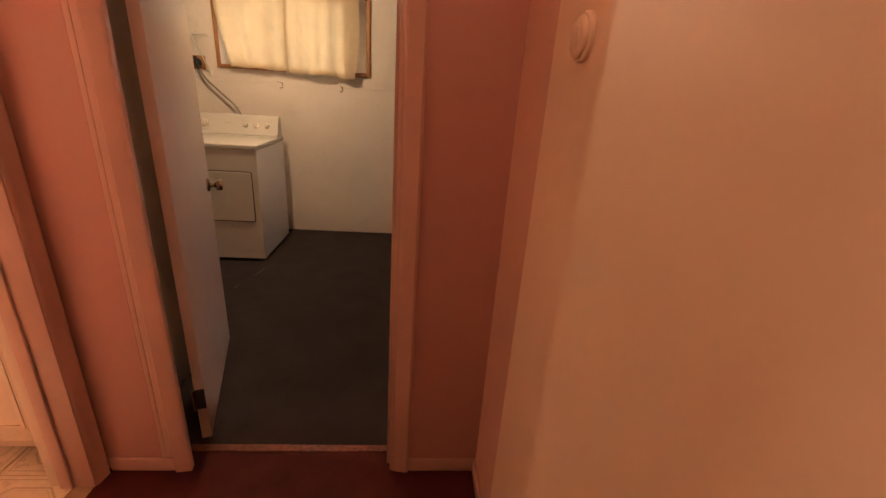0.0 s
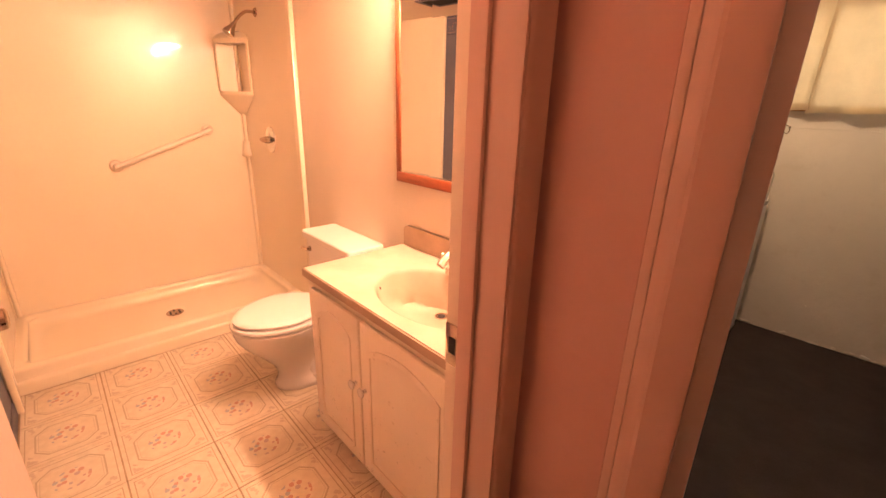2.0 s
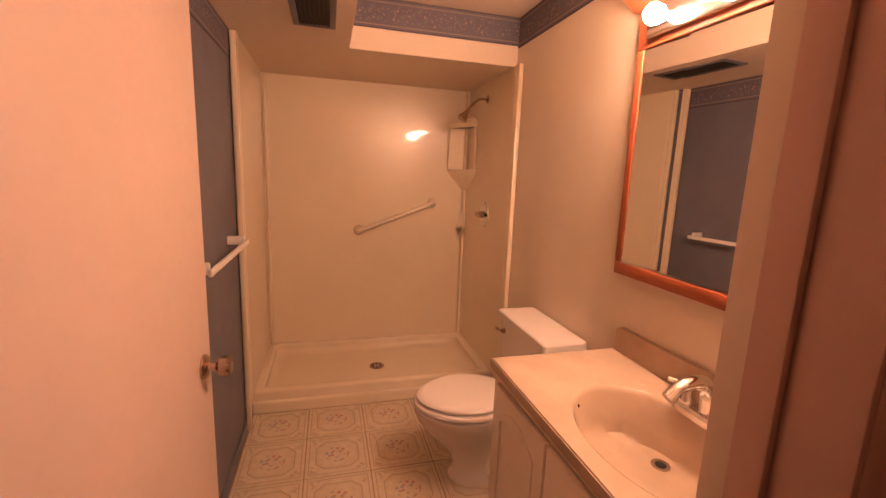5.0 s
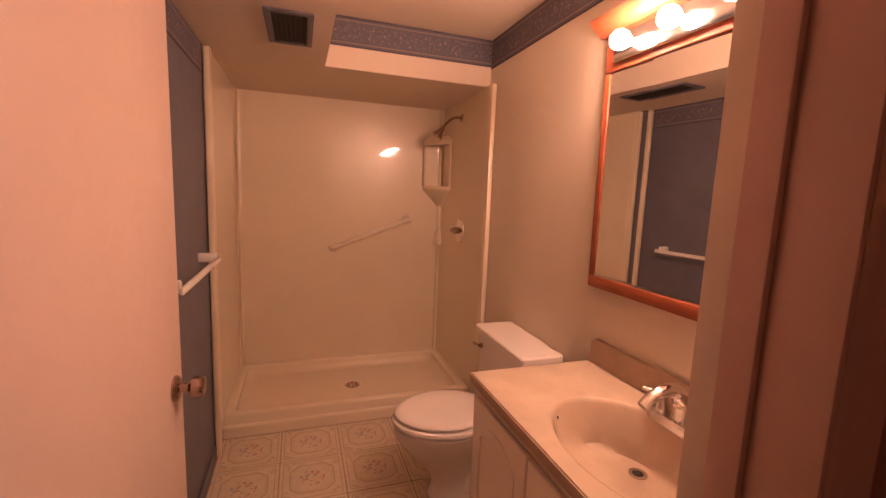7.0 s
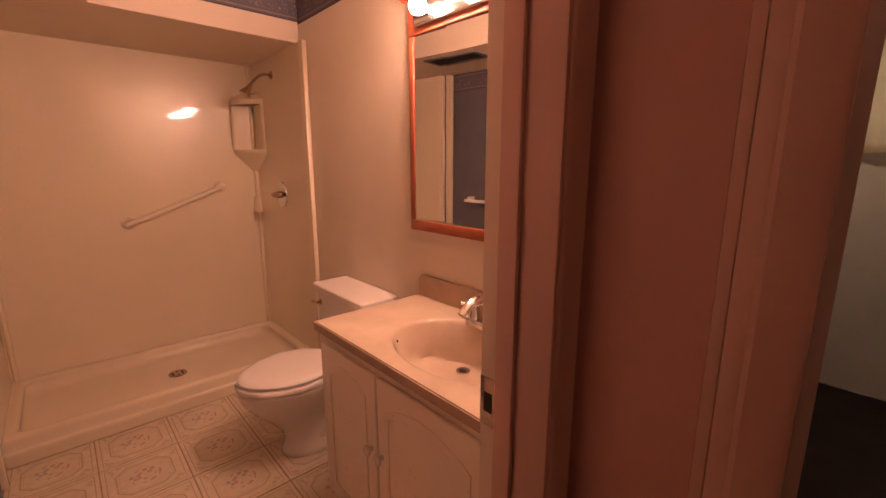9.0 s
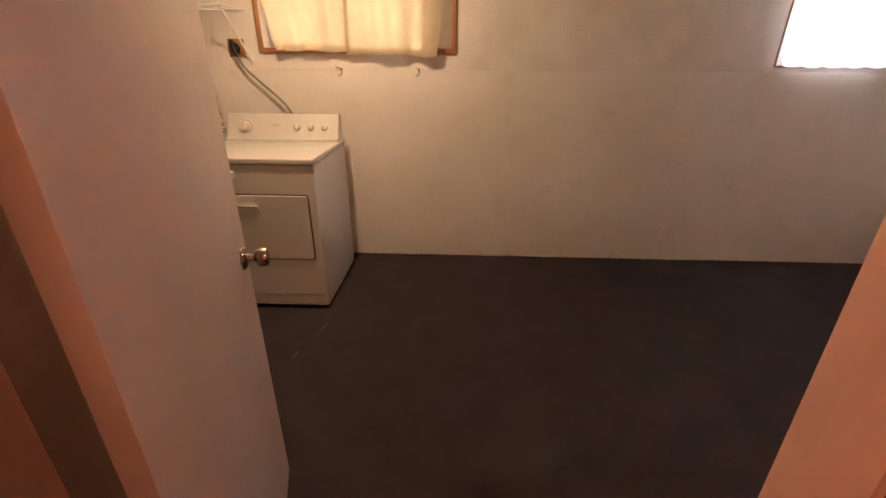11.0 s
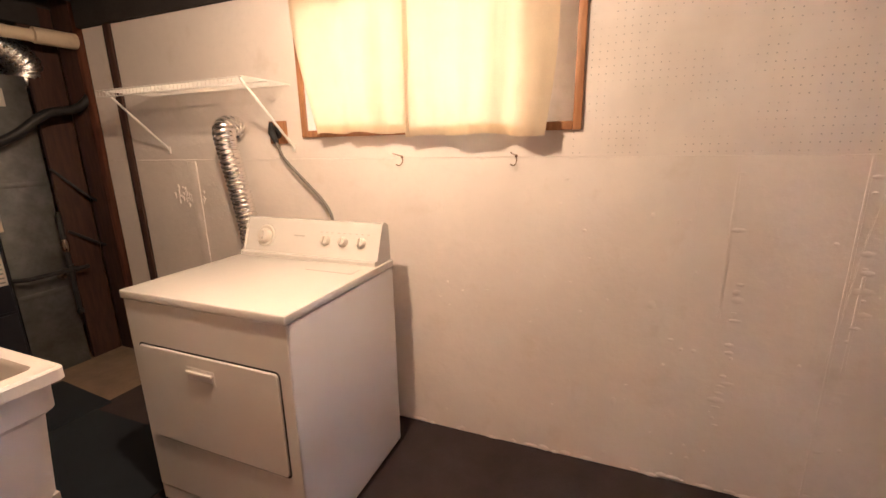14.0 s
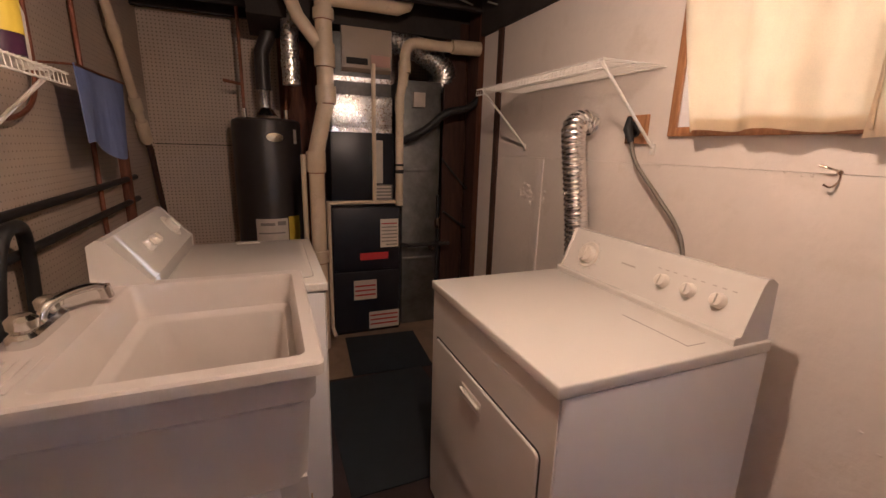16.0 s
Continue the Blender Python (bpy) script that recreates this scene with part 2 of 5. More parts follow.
TEAL_MAT = surface("teal_mat", (0.005, 0.0095, 0.015), 0.85, vary=0.25, scale=9, fine=260, relief=0.5)
LAUNDRY_CEIL = surface("laundry_ceiling_paint", (0.72, 0.66, 0.55), 0.7, vary=0.06, scale=2, fine=50)
# dark joist tone, which also puts shade into the recess lining
JOIST_AND_SHADE = surface("joist_and_shade", (0.035, 0.028, 0.024), 0.8, vary=0.3, scale=5, fine=60, relief=0.3)
BEAM_GREY = surface("beam_paint", (0.30, 0.26, 0.21), 0.6, vary=0.1, scale=3, fine=50)
STUD = wood("red_brown_stud", (0.2, 0.07, 0.032), (0.1, 0.034, 0.017), 6, (8, 8, 1), 0.7)
# darker copy of the stud wood, with shade put into its brown
DARK_WOOD = wood("dark_shaded_stud", (0.07, 0.028, 0.015), (0.04, 0.015, 0.009), 6, (8, 8, 1), 0.75)
PINE = wood("window_pine", (0.42, 0.2, 0.08), (0.28, 0.12, 0.045), 9, (9, 9, 1), 0.5)
CURTAIN = cloth("cream_curtain", (0.84, 0.72, 0.54), 0.6)
CURTAIN_TOP = cloth("orange_curtain_hem", (0.72, 0.16, 0.04), 0.35)
SHEER = cloth("white_sheer", (0.9, 0.9, 0.9), 0.7, 0.04)
ENAMEL = surface("white_enamel", (0.66, 0.62, 0.57), 0.24, rvar=0.03, vary=0.03, scale=2, fine=30, relief=0.0)
ENAMEL_SIDE = surface("white_enamel_panel", (0.68, 0.65, 0.64), 0.36, rvar=0.03, vary=0.03, scale=2, fine=30, relief=0.0)
PLASTIC = surface("white_plastic", (0.55, 0.50, 0.46), 0.35, vary=0.05, scale=5, fine=40, relief=0.04)
KNOB_CREAM = surface("knob_plastic", (0.72, 0.66, 0.58), 0.3, vary=0.04, scale=10, fine=60)
FAINT_INK = surface("pale_grey_print", (0.46, 0.42, 0.37), 0.5, vary=0.1)
INK = surface("grey_ink", (0.24, 0.22, 0.2), 0.5, vary=0.1)
PVC = surface("aged_pvc", (0.68, 0.55, 0.385), 0.35, vary=0.1, scale=6, fine=50, relief=0.04, stain=(0.42, 0.31, 0.2))
FOIL = surface("foil", (0.82, 0.80, 0.77), 0.28, 1.0, vary=0.2, scale=20, fine=70, relief=0.5)
FOIL_DUCT = surface("duct_foil", (0.90, 0.88, 0.85), 0.2, 1.0, rvar=0.1, vary=0.1, scale=20, fine=70, relief=0.25)
GALV = surface("galvanised_steel", (0.24, 0.24, 0.23), 0.58, 1.0, vary=0.3, scale=7, fine=30, relief=0.06)
FURNACE = surface("dark_blue_enamel", (0.011, 0.012, 0.019), 0.35, vary=0.2, scale=5, fine=60, relief=0.04)
HEATER = surface("heater_enamel", (0.038, 0.032, 0.031), 0.4, vary=0.1, scale=4, fine=60, relief=0.03)
PAPER = surface("label_paper", (0.62, 0.56, 0.48), 0.6, vary=0.08, scale=20, fine=90)
RED_INK = surface("red_print", (0.45, 0.03, 0.035), 0.5, vary=0.1)
YELLOW = surface("yellow_print", (0.7, 0.52, 0.04), 0.5, vary=0.08)
BEIGE_BOX = surface("beige_plastic", (0.40, 0.32, 0.24), 0.45, vary=0.06, scale=4, fine=60)
COPPER = surface("copper_pipe", (0.3, 0.12, 0.07), 0.55, 0.7, vary=0.3, scale=20, fine=60)
BLACK_IRON = surface("black_pipe", (0.02, 0.018, 0.017), 0.5, vary=0.3, scale=15, fine=60)
RUBBER = surface("black_rubber", (0.015, 0.015, 0.015), 0.55, vary=0.2)
GREY_CORD = surface("grey_cord", (0.2, 0.175, 0.145), 0.55, vary=0.1)
BLUE_TOWEL = cloth("blue_towel", (0.2, 0.25, 0.48), 0.0, 0.2)
CARD = surface("cardboard", (0.42, 0.25, 0.11), 0.8, vary=0.12, scale=6, fine=90, relief=0.15)
WIRE = surface("white_coated_wire", (0.78, 0.74, 0.68), 0.4, vary=0.03)


# ---- mesh building ----
class G:
    """Vertices and faces of one part."""

    def __init__(self):
        self.v, self.f = [], []

    def take(self, verts, faces):
        n = len(self.v)
        self.v += [tuple(p) for p in verts]
        self.f += [tuple(i + n for i in face) for face in faces]
        return self

    def box(self, x0, x1, y0, y1, z0, z1, b=0.0, seg=2):
        if not b:
            q = [(x, y, z) for x in (x0, x1) for y in (y0, y1) for z in (z0, z1)]
            return self.take(q, [(0, 1, 3, 2), (4, 6, 7, 5), (0, 4, 5, 1), (2, 3, 7, 6), (0, 2, 6, 4), (1, 5, 7, 3)])
        bm = bmesh.new()
        bmesh.ops.create_cube(bm, size=1)
        for v in bm.verts:
            v.co = Vector(((x0 + x1) / 2 + v.co.x * (x1 - x0), (y0 + y1) / 2 + v.co.y * (y1 - y0), (z0 + z1) / 2 + v.co.z * (z1 - z0)))
        bmesh.ops.bevel(bm, geom=bm.edges[:], offset=b, segments=seg, profile=0.5, affect="EDGES")
        bm.verts.index_update()
        self.take([v.co for v in bm.verts], [[v.index for v in f.verts] for f in bm.faces])
        bm.free()
        return self

    def rings(self, rings, caps=True, closed=False, cap_first=True):
        """Joins rings of equally many points to a skin."""
        n, base = len(rings[0]), len(self.v)
        for r in rings:
            self.v += [tuple(p) for p in r]
        count = len(rings)
        for k in range(count if closed else count - 1):
            a, c = base + k * n, base + ((k + 1) % count) * n
            self.f += [(a + i, a + (i + 1) % n, c + (i + 1) % n, c + i) for i in range(n)]
        if caps and not closed:
            if cap_first:
                self.f.append(tuple(base + i for i in reversed(range(n))))
            self.f.append(tuple(base + (count - 1) * n + i for i in range(n)))
        return self

    def tube(self, pts, r, n=12, caps=True):
        """A round bar along points; r is a radius or one for each point."""
        pts = [Vector(p) for p in pts]
        rs = r if isinstance(r, (list, tuple)) else [r] * len(pts)
        ahead = (pts[1] - pts[0]).normalized()
        side = ahead.orthogonal().normalized()
        rings = []
        for k, p in enumerate(pts):
            a = pts[min(k + 1, len(pts) - 1)] - pts[max(k - 1, 0)]
            if a.length < 1e-7:
                a = ahead
            a.normalize()
            side = (side - a * side.dot(a)).normalized()
            up = a.cross(side)
            rings.append([p + rs[k] * (math.cos(2 * math.pi * i / n) * side + math.sin(2 * math.pi * i / n) * up) for i in range(n)])
        return self.rings(rings, caps)

    def lathe(self, profile, at=(0, 0, 0), axis="z", n=32, sx=1.0, sy=1.0):
        """Turns (radius, height) pairs about an axis."""
        at, rings = Vector(at), []
        for r, h in profile:
            ring = []
            for i in range(n):
                c, s = math.cos(2 * math.pi * i / n) * r * sx, math.sin(2 * math.pi * i / n) * r * sy
                ring.append(at + Vector({"z": (c, s, h), "y": (s, h, c), "x": (h, c, s)}[axis]))
            rings.append(ring)
        return self.rings(rings)

    def prism(self, outline, x0, x1, axis="x"):
        """An outline drawn out along an axis: (y, z) along x, (x, z) along y, (x, y) along z."""
        def at(p, d):
            return {"x": (d, p[0], p[1]), "y": (p[0], d, p[1]), "z": (p[0], p[1], d)}[axis]
        return self.rings([[at(p, x0) for p in outline], [at(p, x1) for p in outline]])

    def sheet(self, fn, nu, nv, thick):
        """A curved sheet of some thickness; fn gives a point and a normal for u, v in 0..1."""
        front, back = [], []
        for j in range(nv + 1):
            for i in range(nu + 1):
                p, nrm = fn(i / nu, j / nv)
                p, nrm = Vector(p), Vector(nrm).normalized()
                front.append(p + nrm * thick / 2)
                back.append(p - nrm * thick / 2)
        w, n = nu + 1, len(front)
        faces = []
        for j in range(nv):
            for i in range(nu):
                a = j * w + i
                faces += [(a, a + 1, a + w + 1, a + w), (n + a, n + a + w, n + a + w + 1, n + a + 1)]
        for i in range(nu):
            faces += [(i + 1, i, n + i, n + i + 1), (nv * w + i, nv * w + i + 1, n + nv * w + i + 1, n + nv * w + i)]
        for j in range(nv):
            faces += [(j * w, (j + 1) * w, n + (j + 1) * w, n + j * w), ((j + 1) * w + nu, j * w + nu, n + j * w + nu, n + (j + 1) * w + nu)]
        return self.take(front + back, faces)

    def mesh(self, name, material, angle=38):
        me = bpy.data.meshes.new(name)
        me.from_pydata(self.v, [], self.f)
        bm = bmesh.new()
        bm.from_mesh(me)
        bmesh.ops.recalc_face_normals(bm, faces=bm.faces)
        bm.to_mesh(me)
        bm.free()
        me.materials.append(material)
        me.shade_smooth()
        me.set_sharp_from_angle(angle=radians(angle))
        return me


def smooth_path(pts, steps=8):
    """A rounded path through points (Catmull-Rom)."""
    p = [Vector(q) for q in pts]
    p = [2 * p[0] - p[1]] + p + [2 * p[-1] - p[-2]]
    out = []
    for k in range(1, len(p) - 2):
        for s in range(steps):
            u = s / steps
            out.append(0.5 * (2 * p[k] + (p[k + 1] - p[k - 1]) * u + (2 * p[k - 1] - 5 * p[k] + 4 * p[k + 1] - p[k + 2]) * u * u
                              + (3 * p[k] - p[k - 1] - 3 * p[k + 1] + p[k + 2]) * u ** 3))
    return out + [p[-2]]


def oblong(x0, x1, y0, y1, z, r, n=5):
    """A ring of points: a rectangle with round corners."""
    out = []
    for cx, cy, a0 in ((x1 - r, y1 - r, 0), (x0 + r, y1 - r, 90), (x0 + r, y0 + r, 180), (x1 - r, y0 + r, 270)):
        for i in range(n + 1):
            a = radians(a0 + 90 * i / n)
            out.append((cx + r * math.cos(a), cy + r * math.sin(a), z))
    return out


def structure(name, g, material, label=""):
    return tagged(new(name, g.mesh(name, material)), label=label, kind="structure")


def thing(name, m, label, category, group="", kind=""):
    ob = new(name)
    ob.empty_display_size = 0.1
    ob.matrix_basis = m
    return tagged(ob, label, category, group, kind)


def part(name, g, material, parent, label="", m=None, angle=38):
    ob = new(name, g.mesh(name, material, angle))
    ob.parent = parent
    if m is not None:
        ob.matrix_basis = m
    return tagged(ob, label=label)


def single(name, g, material, label, category, m=None, group="", kind=""):
    ob = new(name, g.mesh(name, material))
    if m is not None:
        ob.matrix_basis = m
    return tagged(ob, label, category, group, kind)


# ---- setting: hall ----
HALL_TOP, BATH_TOP, LAUNDRY_TOP = 2.33, 2.33, 2.2
structure("floor_hall", G().box(0.085, 1.45, -5.0, -1.89, -0.12, 0.0), HALL_FLOOR)
structure("ceiling_hall", G().box(-0.06, 1.57, -5.0, -1.87, HALL_TOP, HALL_TOP + 0.1), BATH_CEIL)
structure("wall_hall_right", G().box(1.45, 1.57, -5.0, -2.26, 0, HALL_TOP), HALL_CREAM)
# last stretch of the right wall, its shadow put into a darker colour
structure("wall_hall_right_end", G().box(1.45, 1.57, -2.2599, -1.985, 0, HALL_TOP), HALL_SHADE)
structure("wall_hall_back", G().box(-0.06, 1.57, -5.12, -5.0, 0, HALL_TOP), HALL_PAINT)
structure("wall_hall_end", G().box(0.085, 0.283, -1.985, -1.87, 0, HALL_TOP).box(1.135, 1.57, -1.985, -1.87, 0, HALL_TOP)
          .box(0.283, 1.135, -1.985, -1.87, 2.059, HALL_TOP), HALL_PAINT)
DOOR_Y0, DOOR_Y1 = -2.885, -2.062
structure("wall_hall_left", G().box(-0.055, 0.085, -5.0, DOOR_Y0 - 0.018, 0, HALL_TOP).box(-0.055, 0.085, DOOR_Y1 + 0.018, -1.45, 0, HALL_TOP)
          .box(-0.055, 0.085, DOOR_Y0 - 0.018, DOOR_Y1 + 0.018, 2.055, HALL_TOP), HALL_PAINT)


def casing_profile(w):
    """A narrow moulded casing seen in section: across its width, then its thickness."""
    return [(0, 0), (w, 0), (w, 0.012), (w - 0.008, 0.017), (w * 0.55, 0.014), (0.012, 0.011), (0.004, 0.009), (0, 0.006)]


def upright(u0, sign, face, out, z1, along):
    """A casing board on a wall: runs from u0 by its width in the given sense, standing out from the face."""
    ring = [(u0 + sign * a, face + out * b) for a, b in casing_profile(0.058)]
    pts = [(u, v) if along == "x" else (v, u) for u, v in ring]
    return G().prism(pts, 0.0, z1, "z")


frame_l = thing("door_frame_laundry", pose(0.74, -1.93, 0), "salmon painted wooden laundry door frame", "door frame", kind="structure")
off = pose(-0.74, 1.93, 0)
part("jamb", G().box(0.283, 0.300, -1.985, -1.863, 0, 2.04, 0.002), HALL_TRIM, frame_l, m=off)
part("jamb", G().box(1.117, 1.135, -1.992, -1.863, 0, 2.04, 0.002), HALL_TRIM, frame_l, m=off)
part("head", G().box(0.283, 1.135, -1.985, -1.863, 2.0405, 2.058, 0.002), HALL_TRIM, frame_l, m=off)
part("backing_strip", G().box(0.3005, 0.382, -1.9845, -1.968, 0, 2.039, 0.002), HALL_TRIM, frame_l, m=off)
part("stop", G().box(1.105, 1.1165, -1.96, -1.905, 0, 2.039, 0.002), HALL_TRIM, frame_l, m=off)
part("casing", upright(0.385, -1, -1.9855, -1, 2.1, "x"), HALL_TRIM, frame_l, m=off)
part("casing", upright(1.131, 1, -1.9855, -1, 2.1, "x"), HALL_TRIM, frame_l, m=off)
structure("threshold", G().box(0.301, 1.116, -1.905, -1.872, 0.0005, 0.006, 0.002), STUD)

frame_b = thing("door_frame_bathroom", pose(0, -2.4, 0), "salmon painted wooden bathroom door frame", "door frame", kind="structure")
off = pose(0, 2.4, 0)
part("jamb", G().box(-0.0175, 0.09, DOOR_Y1, DOOR_Y1 + 0.018, 0, 2.055, 0.002), HALL_TRIM, frame_b, m=off)
part("inner_jamb", G().box(-0.06, -0.018, DOOR_Y1, DOOR_Y1 + 0.018, 0, 2.055, 0.002), BATH_PAINT, frame_b, "cream painted inner jamb", m=off)
part("jamb", G().box(-0.06, 0.09, DOOR_Y0 - 0.018, DOOR_Y0, 0, 2.055, 0.002), HALL_TRIM, frame_b, m=off)
part("head", G().box(-0.06, 0.09, DOOR_Y0, DOOR_Y1, 2.037, 2.055, 0.002), HALL_TRIM, frame_b, m=off)
part("stop", G().box(-0.018, 0.022, DOOR_Y1 - 0.0115, DOOR_Y1 - 0.0005, 0, 2.036, 0.003), HALL_TRIM, frame_b, m=off)
part("stop", G().box(-0.018, 0.022, DOOR_Y0 + 0.0005, DOOR_Y0 + 0.0115, 0, 2.036, 0.003), HALL_TRIM, frame_b, m=off)
part("casing", upright(DOOR_Y1 + 0.006, 1, 0.0855, 1, 2.11, "y"), HALL_TRIM, frame_b, m=off)
part("casing", upright(DOOR_Y0 - 0.006, -1, 0.0855, 1, 2.11, "y"), HALL_TRIM, frame_b, m=off)
plate = G().box(-0.059, -0.0195, DOOR_Y1 - 0.0028, DOOR_Y1 - 0.0003, 0.885, 0.985, 0.0012)
strike = part("strike_plate", plate, BRASS, frame_b, "worn nickel strike plate", m=off)
part("latch_hole", G().box(-0.049, -0.029, DOOR_Y1 - 0.0033, DOOR_Y1 - 0.003, 0.915, 0.955), BLACK, strike)
for x0, x1 in ((0.101, 0.325), (1.19, 1.449)):
    structure("baseboard", G().box(x0, x1, -1.996, -1.9855, 0.0005, 0.06, 0.004), HALL_TRIM)
structure("baseboard", G().box(1.438, 1.4495, -4.99, -1.998, 0.0005, 0.06, 0.004), HALL_TRIM)

stat = thing("thermostat", pose(1.4495, -2.44, 1.487) @ Matrix.Scale(0.75, 4), "round cream thermostat on the hall wall", "thermostat")
part("base_ring", G().lathe([(0.0, -0.0003), (0.054, -0.0003), (0.054, -0.008), (0.05, -0.012), (0.0, -0.012)], (0, 0, 0), "x", 40), HALL_CREAM, stat)
part("cover", G().lathe([(0.046, -0.0122), (0.046, -0.017), (0.042, -0.021), (0.03, -0.023), (0.0, -0.0235)], (0, 0, 0), "x", 40), HALL_CREAM, stat)
part("dial", G().lathe([(0.02, -0.0233), (0.02, -0.025), (0.016, -0.026), (0.0, -0.026)], (0, 0, 0), "x", 28), HALL_CREAM, stat)


def door_knob(parent, x, y, z, side):
    """A round knob on its rose, standing out along y."""
    k = part("door_knob", G().lathe([(0.0, 0.0), (0.032, 0.0), (0.032, 0.004), (0.026, 0.010), (0.012, 0.013), (0.011, 0.03), (0.016, 0.034), (0.025, 0.04),
                                     (0.027, 0.052), (0.025, 0.064), (0.018, 0.067), (0.0, 0.066)], (0, 0, 0), "y", 28), BRASS, parent, "worn nickel door knob",
             m=pose(x, y, z) if side > 0 else pose(x, y, z, 0, 0, 180))
    return k


def flat_door(name, m, width, height, label, knob_z):
    """A flush door hinged at its own origin, running along +x, its thickness towards -y."""
    d = thing(name, m, label, "door", kind="structure")
    part("slab", G().box(0.003, width, -0.035, 0.0, 0.012, height, 0.002), DOOR_PAINT, d)
    for side, y in ((1, 0.0001), (-1, -0.0351)):
        door_knob(d, width - 0.062, y, knob_z, side)
    part("latch", G().box(width + 0.0003, width + 0.003, -0.03, -0.006, knob_z - 0.03, knob_z + 0.03, 0.001), BRASS, d)
    for z in (0.16, 1.76):
        h = part("hinge", G().tube([(-0.003, 0.004, z), (-0.003, 0.004, z + 0.09)], 0.006, 10), BRASS, d, "dull metal hinge")
        part("leaf", G().box(-0.0005, 0.0027, -0.034, -0.001, z, z + 0.09), BLACK_IRON, h)
    return d


flat_door("door_bathroom", pose(-0.066, DOOR_Y0 + 0.004, 0, 0, 0, 178.6), 0.805, 2.03, "salmon painted flush bathroom door standing open", 0.925)
flat_door("door_laundry", pose(0.358, -1.853, 0, 0, 0, 107), 0.755, 2.03, "salmon painted flush laundry door standing open", 0.895)

# ---- setting: bathroom ----
BY0, BY1, BX0, BX1 = -2.965, -1.45, -2.92, -0.055
structure("floor_bathroom", G().box(BX0 - 0.1, 0.0845, BY0 - 0.1, BY1, -0.12, 0.0), GROUT)
structure("ceiling_bathroom", G().box(BX0 - 0.1, -0.06, BY0 - 0.1, BY1 + 0.12, BATH_TOP, BATH_TOP + 0.1), BATH_CEIL)
structure("wall_bathroom_vanity", G().box(BX0 - 0.1, 0.085, BY1, -1.33, 0, BATH_TOP), BATH_PAINT)
structure("wall_bathroom_blue", G().box(BX0 - 0.1, BX1, BY0 - 0.1, BY0, 0, BATH_TOP), BATH_BLUE)
structure("wall_bathroom_shower", G().box(BX0 - 0.1, BX0, BY0, BY1, 0, BATH_TOP), BATH_PAINT)
structure("wall_bathroom_inner", G().box(-0.0600, -0.0555, DOOR_Y1 + 0.019, BY1 - 0.0005, 0, BATH_TOP).box(-0.0600, -0.0555, BY0 + 0.0005, DOOR_Y0 - 0.019, 0, BATH_TOP), BATH_PAINT)
structure("soffit_shower", G().box(BX0 + 0.0005, -2.09, BY0 + 0.0005, BY1 - 0.0005, 2.065, BATH_TOP - 0.0005).box(-2.09, -0.0605, BY0 + 0.0005, -2.405, 2.065, BATH_TOP - 0.0005), BATH_CEIL)
structure("wallpaper_border", G().box(-2.0895, -2.0875, -2.403, BY1 - 0.003, 2.178, BATH_TOP - 0.001), BORDER, "slate blue flowered wallpaper border")
structure("wallpaper_border", G().box(-2.087, -0.061, BY1 - 0.0025, BY1 - 0.0005, 2.165, BATH_TOP - 0.001), BORDER, "slate blue flowered wallpaper border")
structure("wallpaper_border", G().box(-2.02, -0.061, BY0 + 0.0005, BY0 + 0.0025, 1.935, 2.064), BORDER, "slate blue flowered wallpaper border")
structure("baseboard", G().box(-2.15, -0.9, BY0 + 0.0005, BY0 + 0.010, 0.0005, 0.07, 0.003), BATH_BLUE)

shower = thing("shower_enclosure", pose(-2.5, -2.2, 0), "cream fibreglass shower surround with a low base", "shower")
off = pose(2.5, 2.2, 0)
base = G()
tray_rings = [oblong(-2.918, -2.15, BY0 + 0.002, BY1 - 0.002, z, 0.02) for z in (0.0045, 0.055, 0.066)]
tray_rings += [oblong(-2.918, -2.15 - d, BY0 + 0.002, BY1 - 0.002, z, 0.02) for d, z in ((0.004, 0.072), (0.012, 0.076), (0.014, 0.082), (0.015, 0.122), (0.018, 0.132), (0.026, 0.138))]
for k in range(8):
    a = radians(90 * k / 7)
    d, z = 0.046 + 0.022 * math.sin(a), 0.116 + 0.022 * math.cos(a)
    tray_rings.append(oblong(-2.918 + d * 0.75, -2.15 - d - 0.01, BY0 + d, BY1 - d, z, 0.03 + d * 0.3))
for k in range(9):
    a = radians(90 * k / 8)
    d, z = 0.068 + 0.06 * (1 - math.cos(a)), 0.114 - 0.055 * math.sin(a)
    tray_rings.append(oblong(-2.918 + d * 0.75, -2.15 - d - 0.01, BY0 + d, BY1 - d, z, 0.05 + d * 0.35))
tray_rings.append(oblong(-2.75, -2.40, BY0 + 0.3, BY1 - 0.3, 0.052, 0.09))
base.rings(tray_rings)
part("base", base, FIBREGLASS, shower, m=off)
sweep = [(-2.0, BY1 - 0.001), (-2.0, BY1 - 0.03), (-2.03, BY1 - 0.034), (-2.04, BY1 - 0.022), (-2.86, BY1 - 0.020)]
corner = [(-2.86 - 0.04 * math.sin(radians(a)), BY1 - 0.06 + 0.04 * math.cos(radians(a))) for a in range(0, 91, 15)]
left = [(x, BY0 + BY1 - y) for x, y in reversed(sweep + corner)]
inner = sweep + corner + left
wall_ring = [[(x, y, z) for x, y in inner] for z in (0.1385, 1.0, 1.5, 2.0, 2.0645)]
panel = G()
n = len(inner)
for k in range(len(wall_ring)):
    panel.v += wall_ring[k]
for k in range(len(wall_ring) - 1):
    panel.f += [(k * n + i, k * n + i + 1, (k + 1) * n + i + 1, (k + 1) * n + i) for i in range(n - 1)]
part("wall_panel", panel, FIBREGLASS, shower, m=off, angle=50)
